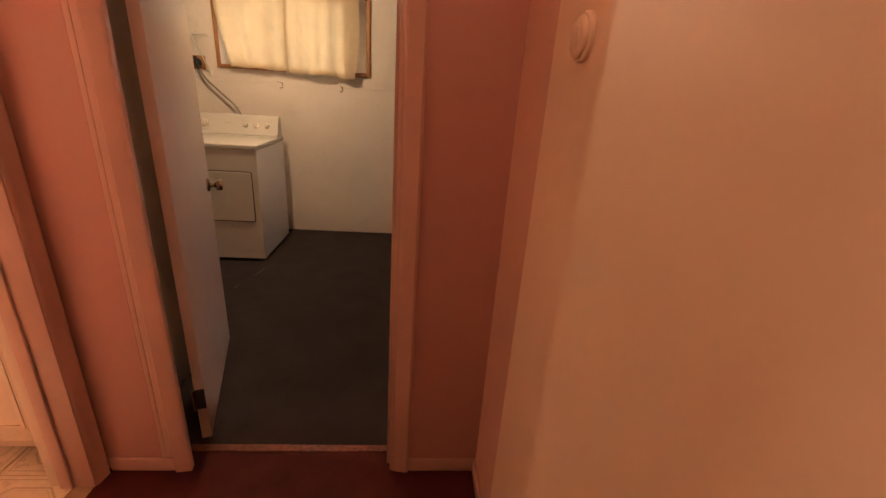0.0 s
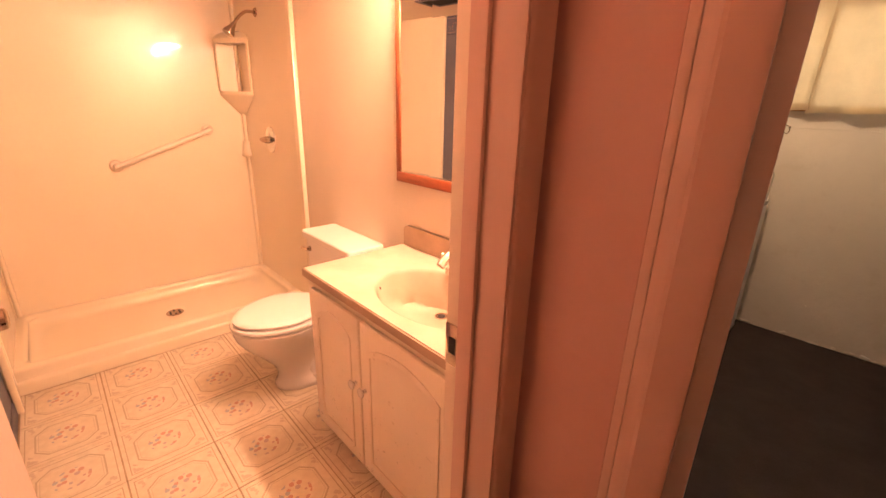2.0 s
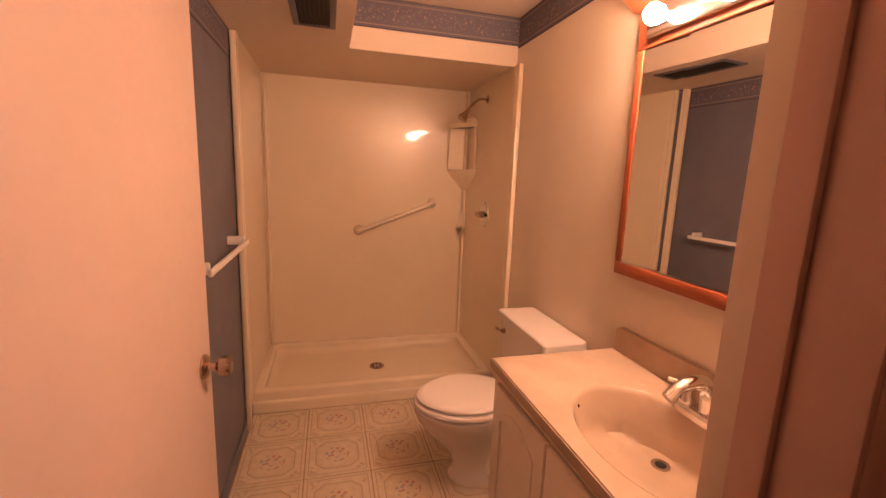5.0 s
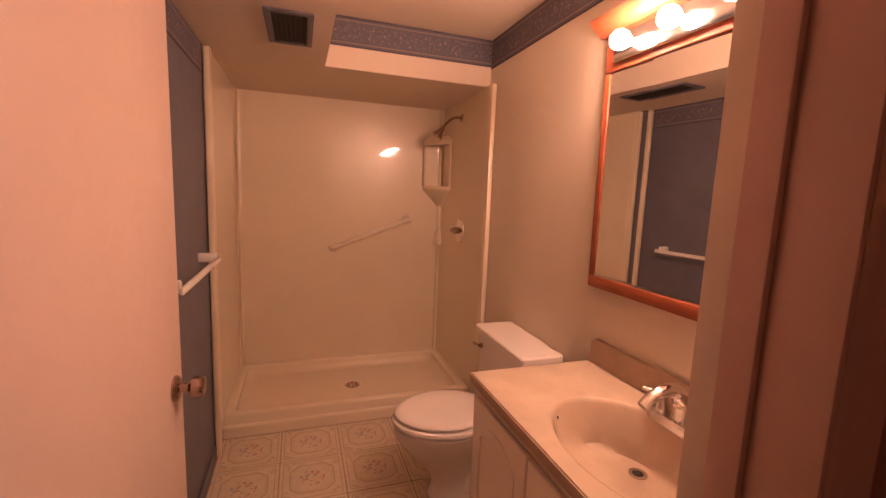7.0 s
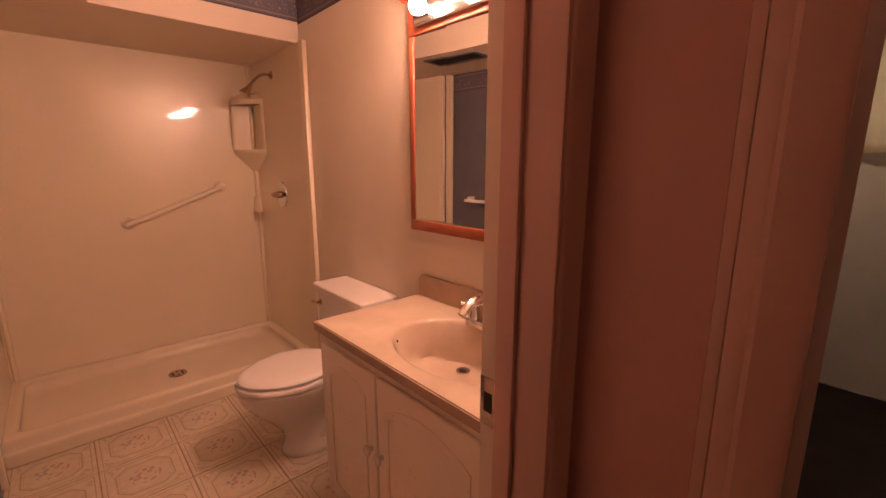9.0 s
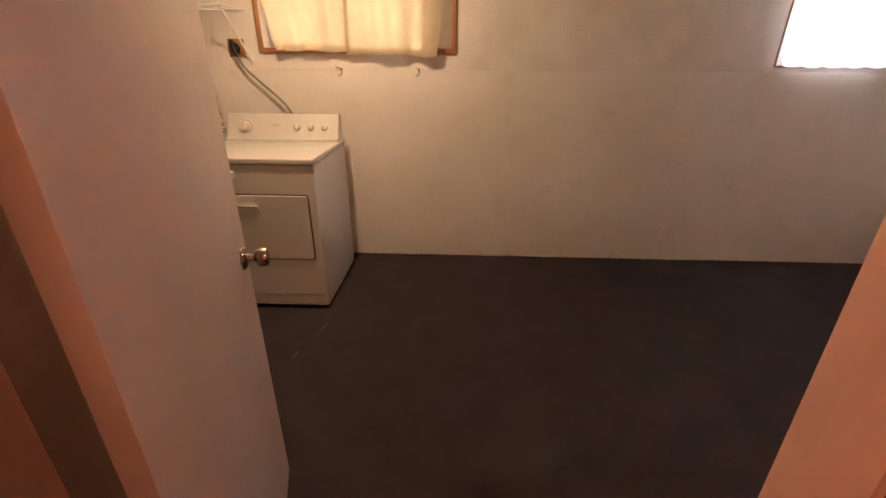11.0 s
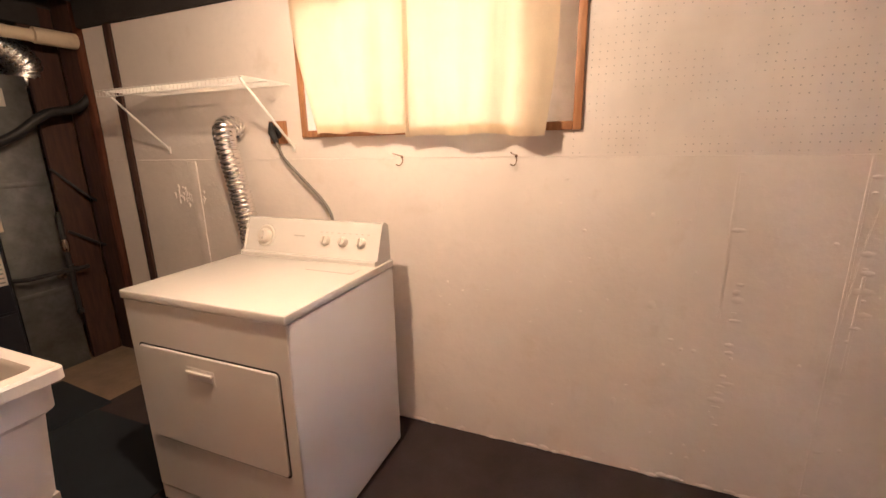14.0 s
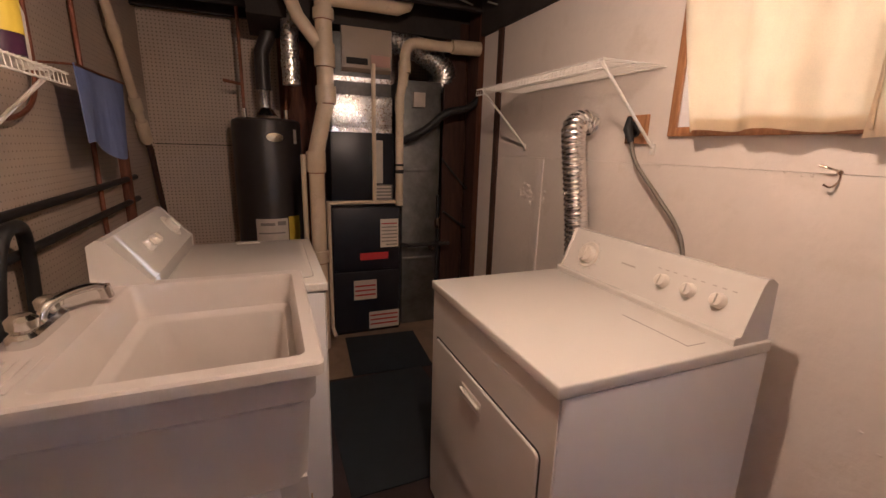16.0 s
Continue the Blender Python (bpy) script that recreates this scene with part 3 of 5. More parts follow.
for y in (BY1 - 0.034, BY0 + 0.006):
    part("edge_trim", G().box(-2.008, -1.982, y, y + 0.028, 0.0045, 2.06, 0.006), FIBREGLASS, shower, "glossy cream edge strip", m=off)
for y in (BY1 - 0.036, BY0 + 0.036):
    part("corner_bead", G().tube([(-2.884, y, 0.139), (-2.884, y, 1.0), (-2.884, y, 2.06)], 0.013, 12), FIBREGLASS, shower, "glossy moulded corner bead", m=off)
SA, SB = Vector((-2.897, BY1 - 0.172, 0)), Vector((-2.665, BY1 - 0.024, 0))
along = (SB - SA).normalized()
front = Vector((along.y, -along.x, 0))
back = Vector((-2.897, BY1 - 0.024, 0))


def tri(z, out=0.0, k=1.0):
    """A corner plate seen from above, its long side pushed outwards."""
    a, b = back + (SA - back) * k, back + (SB - back) * k
    m = (a + b) / 2 + front * out
    q = [a, a.lerp(m, 0.5) + front * out * 0.25, m, m.lerp(b, 0.5) + front * out * 0.25, b, back]
    return [(p.x, p.y, z) for p in q]


def post(p, z0, z1, w):
    q = [p - along * w, p - along * w + front * 0.012, p + along * w + front * 0.012, p + along * w]
    return G().rings([[(c.x, c.y, z) for c in q] for z in (z0, z1)])


tower = part("soap_tower", G().rings([tri(1.785, 0.01), tri(1.815, 0.012), tri(1.845, 0.006, 0.8), tri(1.87, 0.0, 0.35)]), FIBREGLASS, shower, m=off)
part("shelf", G().rings([tri(1.476, 0.02), tri(1.462, 0.024), tri(1.448, 0.018), tri(1.39, 0.0, 0.62), tri(1.315, 0.0, 0.15)]), FIBREGLASS, tower)
part("frame_post", post(SA + along * 0.008, 1.476, 1.785, 0.007), FIBREGLASS, tower)
part("frame_post", post(SB - along * 0.008, 1.476, 1.785, 0.007), FIBREGLASS, tower)
part("soap_ledge", G().tube([(-2.89, BY1 - 0.03, 1.02), (-2.89, BY1 - 0.03, 1.13)], [0.045, 0.03], 14), FIBREGLASS, shower, m=off)
drain = part("drain", G().lathe([(0, 0.054), (0.052, 0.054), (0.05, 0.058), (0.03, 0.056), (0, 0.055)], (-2.56, -2.19, 0), "z", 28), BRASS, shower, "dark metal drain strainer", m=off)
for k in range(6):
    part("drain_hole", G().lathe([(0, 0.0583), (0.007, 0.0583), (0.007, 0.0587), (0, 0.0587)], (-2.56 + 0.03 * math.cos(k * 1.047), -2.19 + 0.03 * math.sin(k * 1.047), 0), "z", 8), BLACK, drain)
grab = thing("grab_bar", pose(-2.9, -2.3, 1.0), "slanted cream plastic shower grab bar", "grab bar")
p0, p1 = Vector((0.055, 0.0, 0.0)), Vector((0.055, 0.56, 0.215))
part("bar", G().tube(smooth_path([(0.004, 0, 0), (0.035, 0.0, 0), p0 + (p1 - p0) * 0.04, p0 + (p1 - p0) * 0.5, p0 + (p1 - p0) * 0.96, (0.035, 0.56, 0.215), (0.004, 0.56, 0.215)]), 0.0175, 14), CABINET, grab)
for y, z in ((0, 0), (0.56, 0.215)):
    part("flange", G().lathe([(0, 0), (0.038, 0), (0.038, 0.008), (0.028, 0.02), (0, 0.022)], (0.0005, y, z), "x", 20), CABINET, grab)
valve = thing("shower_valve", pose(-2.44, BY1 - 0.0215, 1.17), "chrome shower valve with lever handle", "shower valve")
part("escutcheon", G().lathe([(0, 0), (0.072, 0), (0.07, -0.007), (0.04, -0.014), (0, -0.015)], (0, 0, 0), "y", 28, 1.2, 1.1), CHROME, valve)
part("stem", G().lathe([(0, -0.01), (0.024, -0.01), (0.022, -0.045), (0.016, -0.052), (0, -0.053)], (0, 0, 0), "y", 20), BRASS, valve)
part("lever", G().tube([(-0.06, -0.045, 0), (-0.02, -0.052, 0), (0.02, -0.052, 0), (0.06, -0.045, 0)], [0.012, 0.016, 0.016, 0.012], 10), BRASS, valve)
head = thing("shower_sprayer", pose(-2.49, BY1 - 0.0215, 1.945), "small chrome shower head on a bent arm", "shower head")
part("flange", G().lathe([(0, 0), (0.028, 0), (0.024, -0.008), (0, -0.01)], (0, 0, 0), "y", 20), BRASS, head)
part("arm", G().tube(smooth_path([(0, -0.005, 0), (0, -0.06, -0.005), (0, -0.11, -0.045), (0, -0.14, -0.085)]), 0.0095, 10), BRASS, head)
part("rose", G().tube([(0, -0.135, -0.078), (0, -0.15, -0.1), (0, -0.175, -0.135), (0, -0.18, -0.142)], [0.014, 0.018, 0.036, 0.034], 18), BRASS, head)

vent = thing("ceiling_vent", pose(-1.6, -2.57, 2.0645), "dark metal louvred vent in the soffit", "vent")
part("frame", G().box(-0.19, 0.19, -0.09, -0.065, -0.008, 0, 0.002).box(-0.19, 0.19, 0.065, 0.09, -0.008, 0, 0.002).box(-0.19, -0.165, -0.065, 0.065, -0.008, 0, 0.002)
     .box(0.165, 0.19, -0.065, 0.065, -0.008, 0, 0.002), BATH_BLUE, vent)
part("backing", G().box(-0.165, 0.165, -0.065, 0.065, -0.001, -0.0004), BLACK, vent)
for k in range(7):
    y = -0.055 + k * 0.0183
    part("slat", G().take([(-0.164, y, -0.006), (0.164, y, -0.006), (0.164, y + 0.010, -0.0015), (-0.164, y + 0.010, -0.0015), (-0.164, y, -0.0072), (0.164, y, -0.0072),
                           (0.164, y + 0.011, -0.0025), (-0.164, y + 0.011, -0.0025)], [(0, 1, 2, 3), (7, 6, 5, 4), (0, 4, 5, 1), (3, 2, 6, 7), (0, 3, 7, 4), (1, 5, 6, 2)]), BLACK, vent)

rail = thing("towel_bar", pose(-1.6, BY0 + 0.0005, 1.095), "white plastic towel bar on the blue wall", "towel bar")
for x in (-0.17, 0.43):
    part("post", G().box(x - 0.011, x + 0.011, 0, 0.074, -0.014, 0.026, 0.005), WIRE, rail)
part("bar", G().box(-0.20, 0.46, 0.0745, 0.087, -0.016, 0.006, 0.003), WIRE, rail)

# vanity with its moulded basin
vanity = thing("vanity_cabinet", pose(-0.52, -1.69, 0), "cream painted vanity cabinet with two arched doors", "vanity")
off = pose(0.52, 1.69, 0)
VX0, VX1, VY0 = -0.982, -0.064, -1.948
part("body", G().box(VX0, VX1, VY0, BY1 - 0.001, 0.09, 0.6, 0.003).box(VX0, VX1, VY0, VY0 + 0.018, 0.6, 0.768).box(VX0, VX0 + 0.016, VY0 + 0.018, BY1 - 0.001, 0.6, 0.768)
     .box(VX1 - 0.016, VX1, VY0 + 0.018, BY1 - 0.001, 0.6, 0.768), CABINET, vanity, m=off)
part("plinth", G().box(VX0 + 0.002, VX1, VY0 + 0.06, BY1 - 0.001, 0.0045, 0.0895), CABINET, vanity, m=off)


def arched(x0, x1, z0, z1, rise):
    top = [(x1 - (x1 - x0) * i / 14, z1 - rise + rise * math.sin(math.pi * i / 14) ** 0.8) for i in range(15)]
    return [(x0, z0), (x1, z0)] + top


for x0, x1, knob in ((-0.935, -0.588, -0.612), (-0.578, -0.12, -0.552)):
    d = part("door", G().box(x0, x1, VY0 - 0.019, VY0 - 0.0005, 0.115, 0.735, 0.005), CABINET, vanity, m=off)
    o, i = arched(x0 + 0.05, x1 - 0.05, 0.17, 0.69, 0.05), arched(x0 + 0.064, x1 - 0.064, 0.184, 0.672, 0.048)
    part("arch_moulding", G().rings([[(x, VY0 - 0.0192, z) for x, z in o], [(x, VY0 - 0.0235, z) for x, z in o], [(x, VY0 - 0.0235, z) for x, z in i], [(x, VY0 - 0.0192, z) for x, z in i]], closed=True), CABINET, d)
    part("knob", G().lathe([(0, -0.0195), (0.008, -0.0195), (0.006, -0.030), (0.0165, -0.036), (0.0165, -0.043), (0.006, -0.047), (0, -0.047)], (knob, VY0, 0.475), "y", 18), CERAMIC, d, "white ceramic knob")
CX, CY, TZ = -0.455, -1.715, 0.802
top = thing("marble_counter", pose(-0.52, -1.69, 0.77), "tan cultured marble vanity top with oval basin", "counter")
off = pose(0.52, 1.69, -0.77)
NB = 48


def counter_edge(k):
    """The point where a ray from the basin's middle meets the counter's edge."""
    a = 2 * math.pi * k / NB
    c, s = math.cos(a), math.sin(a)
    tx = ((-0.0615 if c > 0 else -0.985) - CX) / c if abs(c) > 1e-6 else 1e9
    ty = ((BY1 - 0.022 if s > 0 else -1.965) - CY) / s if abs(s) > 1e-6 else 1e9
    d = min(tx, ty)
    return CX + c * d, CY + s * d


def basin_ring(a, b, z, dx=0.0, dy=0.0):
    return [(CX + dx + a * math.cos(2 * math.pi * k / NB), CY + dy + b * math.sin(2 * math.pi * k / NB), z) for k in range(NB)]


edge = [counter_edge(k) for k in range(NB)]
for corner_x in (-0.0615, -0.985):
    for corner_y in (BY1 - 0.022, -1.965):
        edge[round(math.atan2(corner_y - CY, corner_x - CX) / (2 * math.pi) * NB) % NB] = (corner_x, corner_y)
slab = G().rings([[(x, y, 0.7685) for x, y in edge], [(x, y, TZ - 0.006) for x, y in edge], [(CX + (x - CX) * 0.992, CY + (y - CY) * 0.992, TZ) for x, y in edge],
                  basin_ring(0.285, 0.2, TZ), basin_ring(0.277, 0.193, TZ - 0.004), basin_ring(0.27, 0.186, TZ - 0.016), basin_ring(0.258, 0.175, TZ - 0.055),
                  basin_ring(0.238, 0.158, TZ - 0.098), basin_ring(0.2, 0.125, TZ - 0.132, -0.03, 0.025), basin_ring(0.13, 0.08, TZ - 0.149, -0.065, 0.06),
                  basin_ring(0.05, 0.035, TZ - 0.154, -0.088, 0.09), basin_ring(0.02, 0.02, TZ - 0.155, -0.088, 0.092)], cap_first=False)
part("basin_slab", slab, MARBLE, top, m=off, angle=45)
part("front_edge", G().box(-0.986, -0.0615, -1.9685, -1.9655, 0.7685, 0.799), EDGE_TAN, top, "brown front edge strip", m=off)
part("front_edge", G().box(-0.988, -0.9855, -1.9655, BY1 - 0.0225, 0.7685, 0.799), EDGE_TAN, top, "brown front edge strip", m=off)
splash_ring = [(-0.975, TZ), (-0.0615, TZ), (-0.0615, 0.896), (-0.955, 0.896), (-0.968, 0.889), (-0.975, 0.875)]
part("backsplash", G().prism(splash_ring, BY1 - 0.0215, BY1 - 0.001, "y"), EDGE_TAN, top, "brown backsplash", m=off)
d = part("drain", G().lathe([(0, TZ - 0.1520), (0.026, TZ - 0.1520), (0.025, TZ - 0.1490), (0.017, TZ - 0.1500), (0, TZ - 0.1500)], (CX - 0.088, CY + 0.092, 0), "z", 24), CHROME, top, m=off)
part("plug_gap", G().lathe([(0, TZ - 0.1495), (0.015, TZ - 0.1495), (0.013, TZ - 0.1485), (0, TZ - 0.1485)], (CX - 0.088, CY + 0.092, 0), "z", 20), BLACK, d)
part("overflow_hole", G().lathe([(0, -0.001), (0.007, -0.001), (0.006, 0.0015), (0, 0.0015)], (CX - 0.228, CY - 0.095, TZ - 0.03), "x", 12), BLACK, top, m=off)

tap = thing("basin_faucet", pose(-0.5, -1.54, TZ + 0.0003) @ Matrix.Scale(1.3, 4), "chrome centreset basin faucet with lever handles", "faucet")
part("deck_plate", G().rings([oblong(-0.078, 0.078, -0.026, 0.026, z, 0.024) for z in (0, 0.012)] + [oblong(-0.072, 0.072, -0.02, 0.02, 0.018, 0.019)]), CHROME, tap)
part("spout", G().tube(smooth_path([(0, 0.004, 0.012), (0, 0.0, 0.06), (0, -0.03, 0.09), (0, -0.075, 0.085), (0, -0.105, 0.062)]), [0.019] * 8 + [0.017] * 8 + [0.014] * 8 + [0.0125] * 9, 16), CHROME, tap)
for s in (-1, 1):
    h = part("handle", G().lathe([(0, 0.012), (0.021, 0.012), (0.019, 0.03), (0.014, 0.042), (0.015, 0.054), (0, 0.06)], (s * 0.052, 0.0, 0), "z", 20), CHROME, tap)
    part("lever", G().tube(smooth_path([(s * 0.052, 0, 0.05), (s * 0.064, -0.014, 0.056), (s * 0.078, -0.03, 0.06)], 5), [0.008] * 6 + [0.006] * 5, 10), CHROME, h)

# mirrored cabinet with its light strip
mc = thing("mirror_cabinet", pose(-0.56, BY1, 1.1), "oak framed mirror cabinet with a light strip", "mirror cabinet")
MX0, MX1, MD = -0.43, 0.43, -0.05
part("carcass", G().box(MX0, MX1, MD + 0.036, -0.0005, 0, 0.9, 0.002), OAK, mc)
part("rail", G().box(MX0, MX1, MD, MD + 0.0355, 0, 0.042, 0.003), OAK_ACROSS, mc)
part("stile", G().box(MX0, MX0 + 0.03, MD, MD + 0.0355, 0.0425, 0.765, 0.003), OAK, mc)
part("stile", G().box(MX1 - 0.03, MX1, MD, MD + 0.0355, 0.0425, 0.765, 0.003), OAK, mc)
for a, b, lean in ((MX0 + 0.031, -0.217, 4.2), (-0.214, 0.214, 2.9), (0.217, MX1 - 0.031, 2.9)):
    w, hung = b - a, pose(a, MD + 0.0035, 0, 0, 0, lean)
    g = part("mirror_door", G().box(0, w, 0, 0.006, 0.044, 0.764, 0.0025, 1), MIRROR, mc, "bevelled mirror door", m=hung)
    part("metal_track", G().box(0, w, -0.0016, -0.0003, 0.044, 0.05), CHROME, g)
    part("edge_strip", G().box(w - 0.004, w - 0.0005, -0.0016, -0.0003, 0.0505, 0.764), CHROME, g)
part("light_rail", G().box(MX0, MX1, MD, MD + 0.0355, 0.766, 0.9, 0.003), OAK_ACROSS, mc)
part("crown", G().prism([(0.0, 0.9005), (MD, 0.9005), (MD - 0.02, 0.915), (MD - 0.045, 0.935), (MD - 0.05, 0.95), (0.0, 0.95)], MX0 - 0.04, MX1 + 0.04, "x"), OAK, mc)
strip = part("light_strip", G().box(MX0 + 0.06, MX1 - 0.06, MD - 0.022, MD - 0.0005, 0.785, 0.875, 0.006), CHROME, mc, "chrome light strip")
BULB = glow("bulb_glow", BULB_COLOUR, BULB_STRENGTH)
for k in range(4):
    x = -0.285 + 0.19 * k
    b = part("globe_bulb", G().lathe([(0.0, -0.1), (0.014, -0.097), (0.026, -0.086), (0.031, -0.07), (0.028, -0.053), (0.018, -0.038), (0.014, -0.03), (0.0, -0.03)], (x, MD, 0.83), "y", 20), BULB, strip, "lit globe bulb")

# toilet
TX = -1.405
wc = thing("toilet", pose(TX, -1.7, 0.0045), "white ceramic toilet with the lid down", "toilet")
W = [(0.108, 0.172, 0.0, 0.066), (0.112, 0.178, 0.012, 0.066), (0.110, 0.176, 0.03, 0.066), (0.094, 0.156, 0.052, 0.062), (0.086, 0.148, 0.09, 0.055), (0.092, 0.155, 0.14, 0.04), (0.112, 0.178, 0.2, 0.005),
     (0.146, 0.212, 0.265, -0.035), (0.172, 0.236, 0.32, -0.055), (0.184, 0.248, 0.36, -0.06), (0.186, 0.25, 0.378, -0.06), (0.18, 0.243, 0.387, -0.06)]


def egg(a, b, z, dy, n=40):
    """An egg-shaped ring, blunt at the wall end."""
    out = []
    for k in range(n):
        t = 2 * math.pi * k / n
        s = math.sin(t)
        out.append((a * math.cos(t) * (1 - 0.1 * max(0, -s)), -0.165 + dy * 0.8 + b * 0.93 * s, z))
    return out


part("bowl", G().rings([egg(a, b, z, dy) for a, b, z, dy in W]), CERAMIC, wc)
part("pedestal", G().rings([oblong(-0.105, 0.105, -0.16, 0.2, 0.0, 0.05), oblong(-0.095, 0.095, -0.15, 0.19, 0.06, 0.05), oblong(-0.1, 0.1, -0.12, 0.2, 0.33, 0.05), oblong(-0.11, 0.11, -0.12, 0.2, 0.384, 0.05)]), CERAMIC, wc)
part("seat", G().rings([egg(0.183, 0.247, 0.389, -0.06), egg(0.191, 0.255, 0.395, -0.06), egg(0.192, 0.256, 0.405, -0.06), egg(0.188, 0.252, 0.412, -0.06), egg(0.18, 0.244, 0.415, -0.06)]), CERAMIC, wc)
part("lid", G().rings([egg(0.172, 0.234, 0.4185, -0.058), egg(0.181, 0.243, 0.423, -0.058), egg(0.182, 0.244, 0.433, -0.058), egg(0.176, 0.237, 0.44, -0.058), egg(0.155, 0.212, 0.445, -0.058), egg(0.09, 0.125, 0.448, -0.058)]), CERAMIC, wc)
for x in (-0.075, 0.075):
    part("lid_hinge", G().box(x - 0.02, x + 0.02, 0.0, 0.03, 0.389, 0.428, 0.008), CERAMIC, wc)
part("tank", G().rings([oblong(-0.21, 0.21, 0.055, 0.235, 0.37, 0.03), oblong(-0.225, 0.225, 0.05, 0.24, 0.5, 0.03), oblong(-0.232, 0.232, 0.046, 0.24, 0.705, 0.03)]), CERAMIC, wc)
part("tank_lid", G().rings([oblong(-0.245, 0.245, 0.042, 0.243, 0.7055, 0.02), oblong(-0.252, 0.252, 0.036, 0.245, 0.711, 0.018), oblong(-0.252, 0.252, 0.036, 0.245, 0.741, 0.018), oblong(-0.247, 0.247, 0.041, 0.242, 0.747, 0.018)]), CERAMIC, wc)
f = part("flush_lever", G().lathe([(0, 0.0), (0.014, 0.0), (0.012, -0.012), (0, -0.014)], (-0.17, 0.0455, 0.655), "y", 16), BRASS, wc, "dull metal flush lever")
part("lever_arm", G().tube([(-0.17, 0.03, 0.655), (-0.205, 0.024, 0.652), (-0.235, 0.026, 0.648)], [0.006, 0.008, 0.007], 10), BRASS, f)
for x in (-0.09, 0.09):
    part("bolt_cap", G().lathe([(0.016, 0.04), (0.014, 0.058), (0.0, 0.064)], (x, -0.1, 0.0), "z", 14), CERAMIC, wc)


# ---- setting: laundry ----
NY, LX0, LX1, SY = 0.845, -3.15, 4.3, -1.33
WX0, WX1, WZ0, WZ1 = -0.53, 0.71, 1.478, 2.06
W2X0, W2X1, W2Z0, W2Z1 = 2.82, 3.5, 1.41, 2.06
structure("floor_laundry", G().box(-1.75, LX1 + 0.1, -1.89, NY + 0.2, -0.12, -0.0005), LAUNDRY_FLOOR)
structure("floor_utility", G().box(LX0 - 0.1, -1.75, -1.45, 1.5, -0.12, -0.0005), TAN_FLOOR)
structure("ceiling_laundry", G().box(-0.62, LX1 + 0.1, -1.87, NY + 0.16, LAUNDRY_TOP, LAUNDRY_TOP + 0.2), LAUNDRY_CEIL)
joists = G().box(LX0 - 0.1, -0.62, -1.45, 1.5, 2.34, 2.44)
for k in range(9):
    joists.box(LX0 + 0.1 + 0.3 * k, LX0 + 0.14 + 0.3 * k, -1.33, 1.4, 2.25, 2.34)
structure("ceiling_joists", joists, JOIST_AND_SHADE)
structure("wall_plate", G().box(-2.1, -0.6205, NY - 0.03, NY + 0.0015, 2.1, 2.3395, 0.003).box(-2.1, -0.6205, NY + 0.0025, NY + 0.16, 2.2005, 2.3395), JOIST_AND_SHADE)
low, seam = G(), 1.345
low.box(-2.1, LX1, NY, NY + 0.16, 0, seam - 0.0004)
structure("wall_north_lower", low, WALL_OLD)
up = G().box(-2.1, WX0, NY + 0.002, NY + 0.16, seam + 0.0009, LAUNDRY_TOP).box(WX0, WX1, NY + 0.002, NY + 0.16, seam + 0.0009, WZ0)
up.box(WX0, WX1, NY + 0.002, NY + 0.16, WZ1, LAUNDRY_TOP)
structure("wall_north_upper", up, WALL_OLD)
for x0, x1, z0, z1 in ((WX1, W2X0, seam + 0.0009, LAUNDRY_TOP), (W2X0, W2X1, seam + 0.0009, W2Z0), (W2X0, W2X1, W2Z1, LAUNDRY_TOP), (W2X1, LX1, seam + 0.0009, LAUNDRY_TOP)):
    structure("wall_north_pegboard", G().box(x0, x1, NY + 0.002, NY + 0.16, z0, z1), PEG)
structure("wall_east", G().box(LX1, LX1 + 0.1, -1.87, NY, 0, LAUNDRY_TOP), WALL_OLD)
structure("wall_south_laundry", G().box(1.57, LX1, -1.985, -1.87, 0, LAUNDRY_TOP), WALL_OLD)
structure("wall_jog", G().box(0.0855, 0.1, -1.8695, -1.331, 0, LAUNDRY_TOP), WALL_OLD)
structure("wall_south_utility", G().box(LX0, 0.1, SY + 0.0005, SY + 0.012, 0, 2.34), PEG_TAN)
structure("wall_west", G().box(LX0 - 0.1, LX0, -1.45, 1.5, 0, 2.44), PEG_GREY)
# near-black backing: the recess's dark void is put into its colour
structure("wall_recess", G().box(LX0, -2.1, 1.4, 1.5, 0, 2.44).box(-2.1, -2.0, NY + 0.161, 1.5, 0, 2.44), JOIST_AND_SHADE)
structure("wall_seam", G().box(LX0 + 0.0005, LX0 + 0.004, -1.3, 1.39, 1.352, 1.358), JOIST_AND_SHADE)
structure("beam", G().box(-0.62, LX1, NY - 0.035, NY + 0.0015, 2.085, 2.17, 0.003), BEAM_GREY)
structure("wall_batten", G().box(-1.395, -1.325, NY - 0.008, NY - 0.0005, 0.0, 1.335, 0.002), WALL_OLD)
# the corner strip's shadow is put into its dark brown
structure("wall_corner_strip", G().box(-1.885, -1.832, NY - 0.018, NY - 0.0005, 0.0, 2.099, 0.003), DARK_WOOD)
# dark brown panels stand in for the shaded gap beside the duct
structure("stud_panel", G().box(-2.45, -2.421, 0.695, 0.875, 0.0, 2.34, 0.003), DARK_WOOD)
structure("stud_panel", G().box(-2.42, -2.235, 0.876, 0.91, 0.0, 2.34, 0.003), DARK_WOOD)
structure("stud_panel", G().box(-2.234, -2.15, 0.87, 0.91, 0.0, 2.34, 0.003), STUD)
for x, y in ((-2.2, 0.965), (-2.62, 1.15), (-2.75, 1.2)):
    structure("stud", G().box(x - 0.045, x + 0.045, y - 0.045, y + 0.045, 0.0, 2.34, 0.004), STUD)

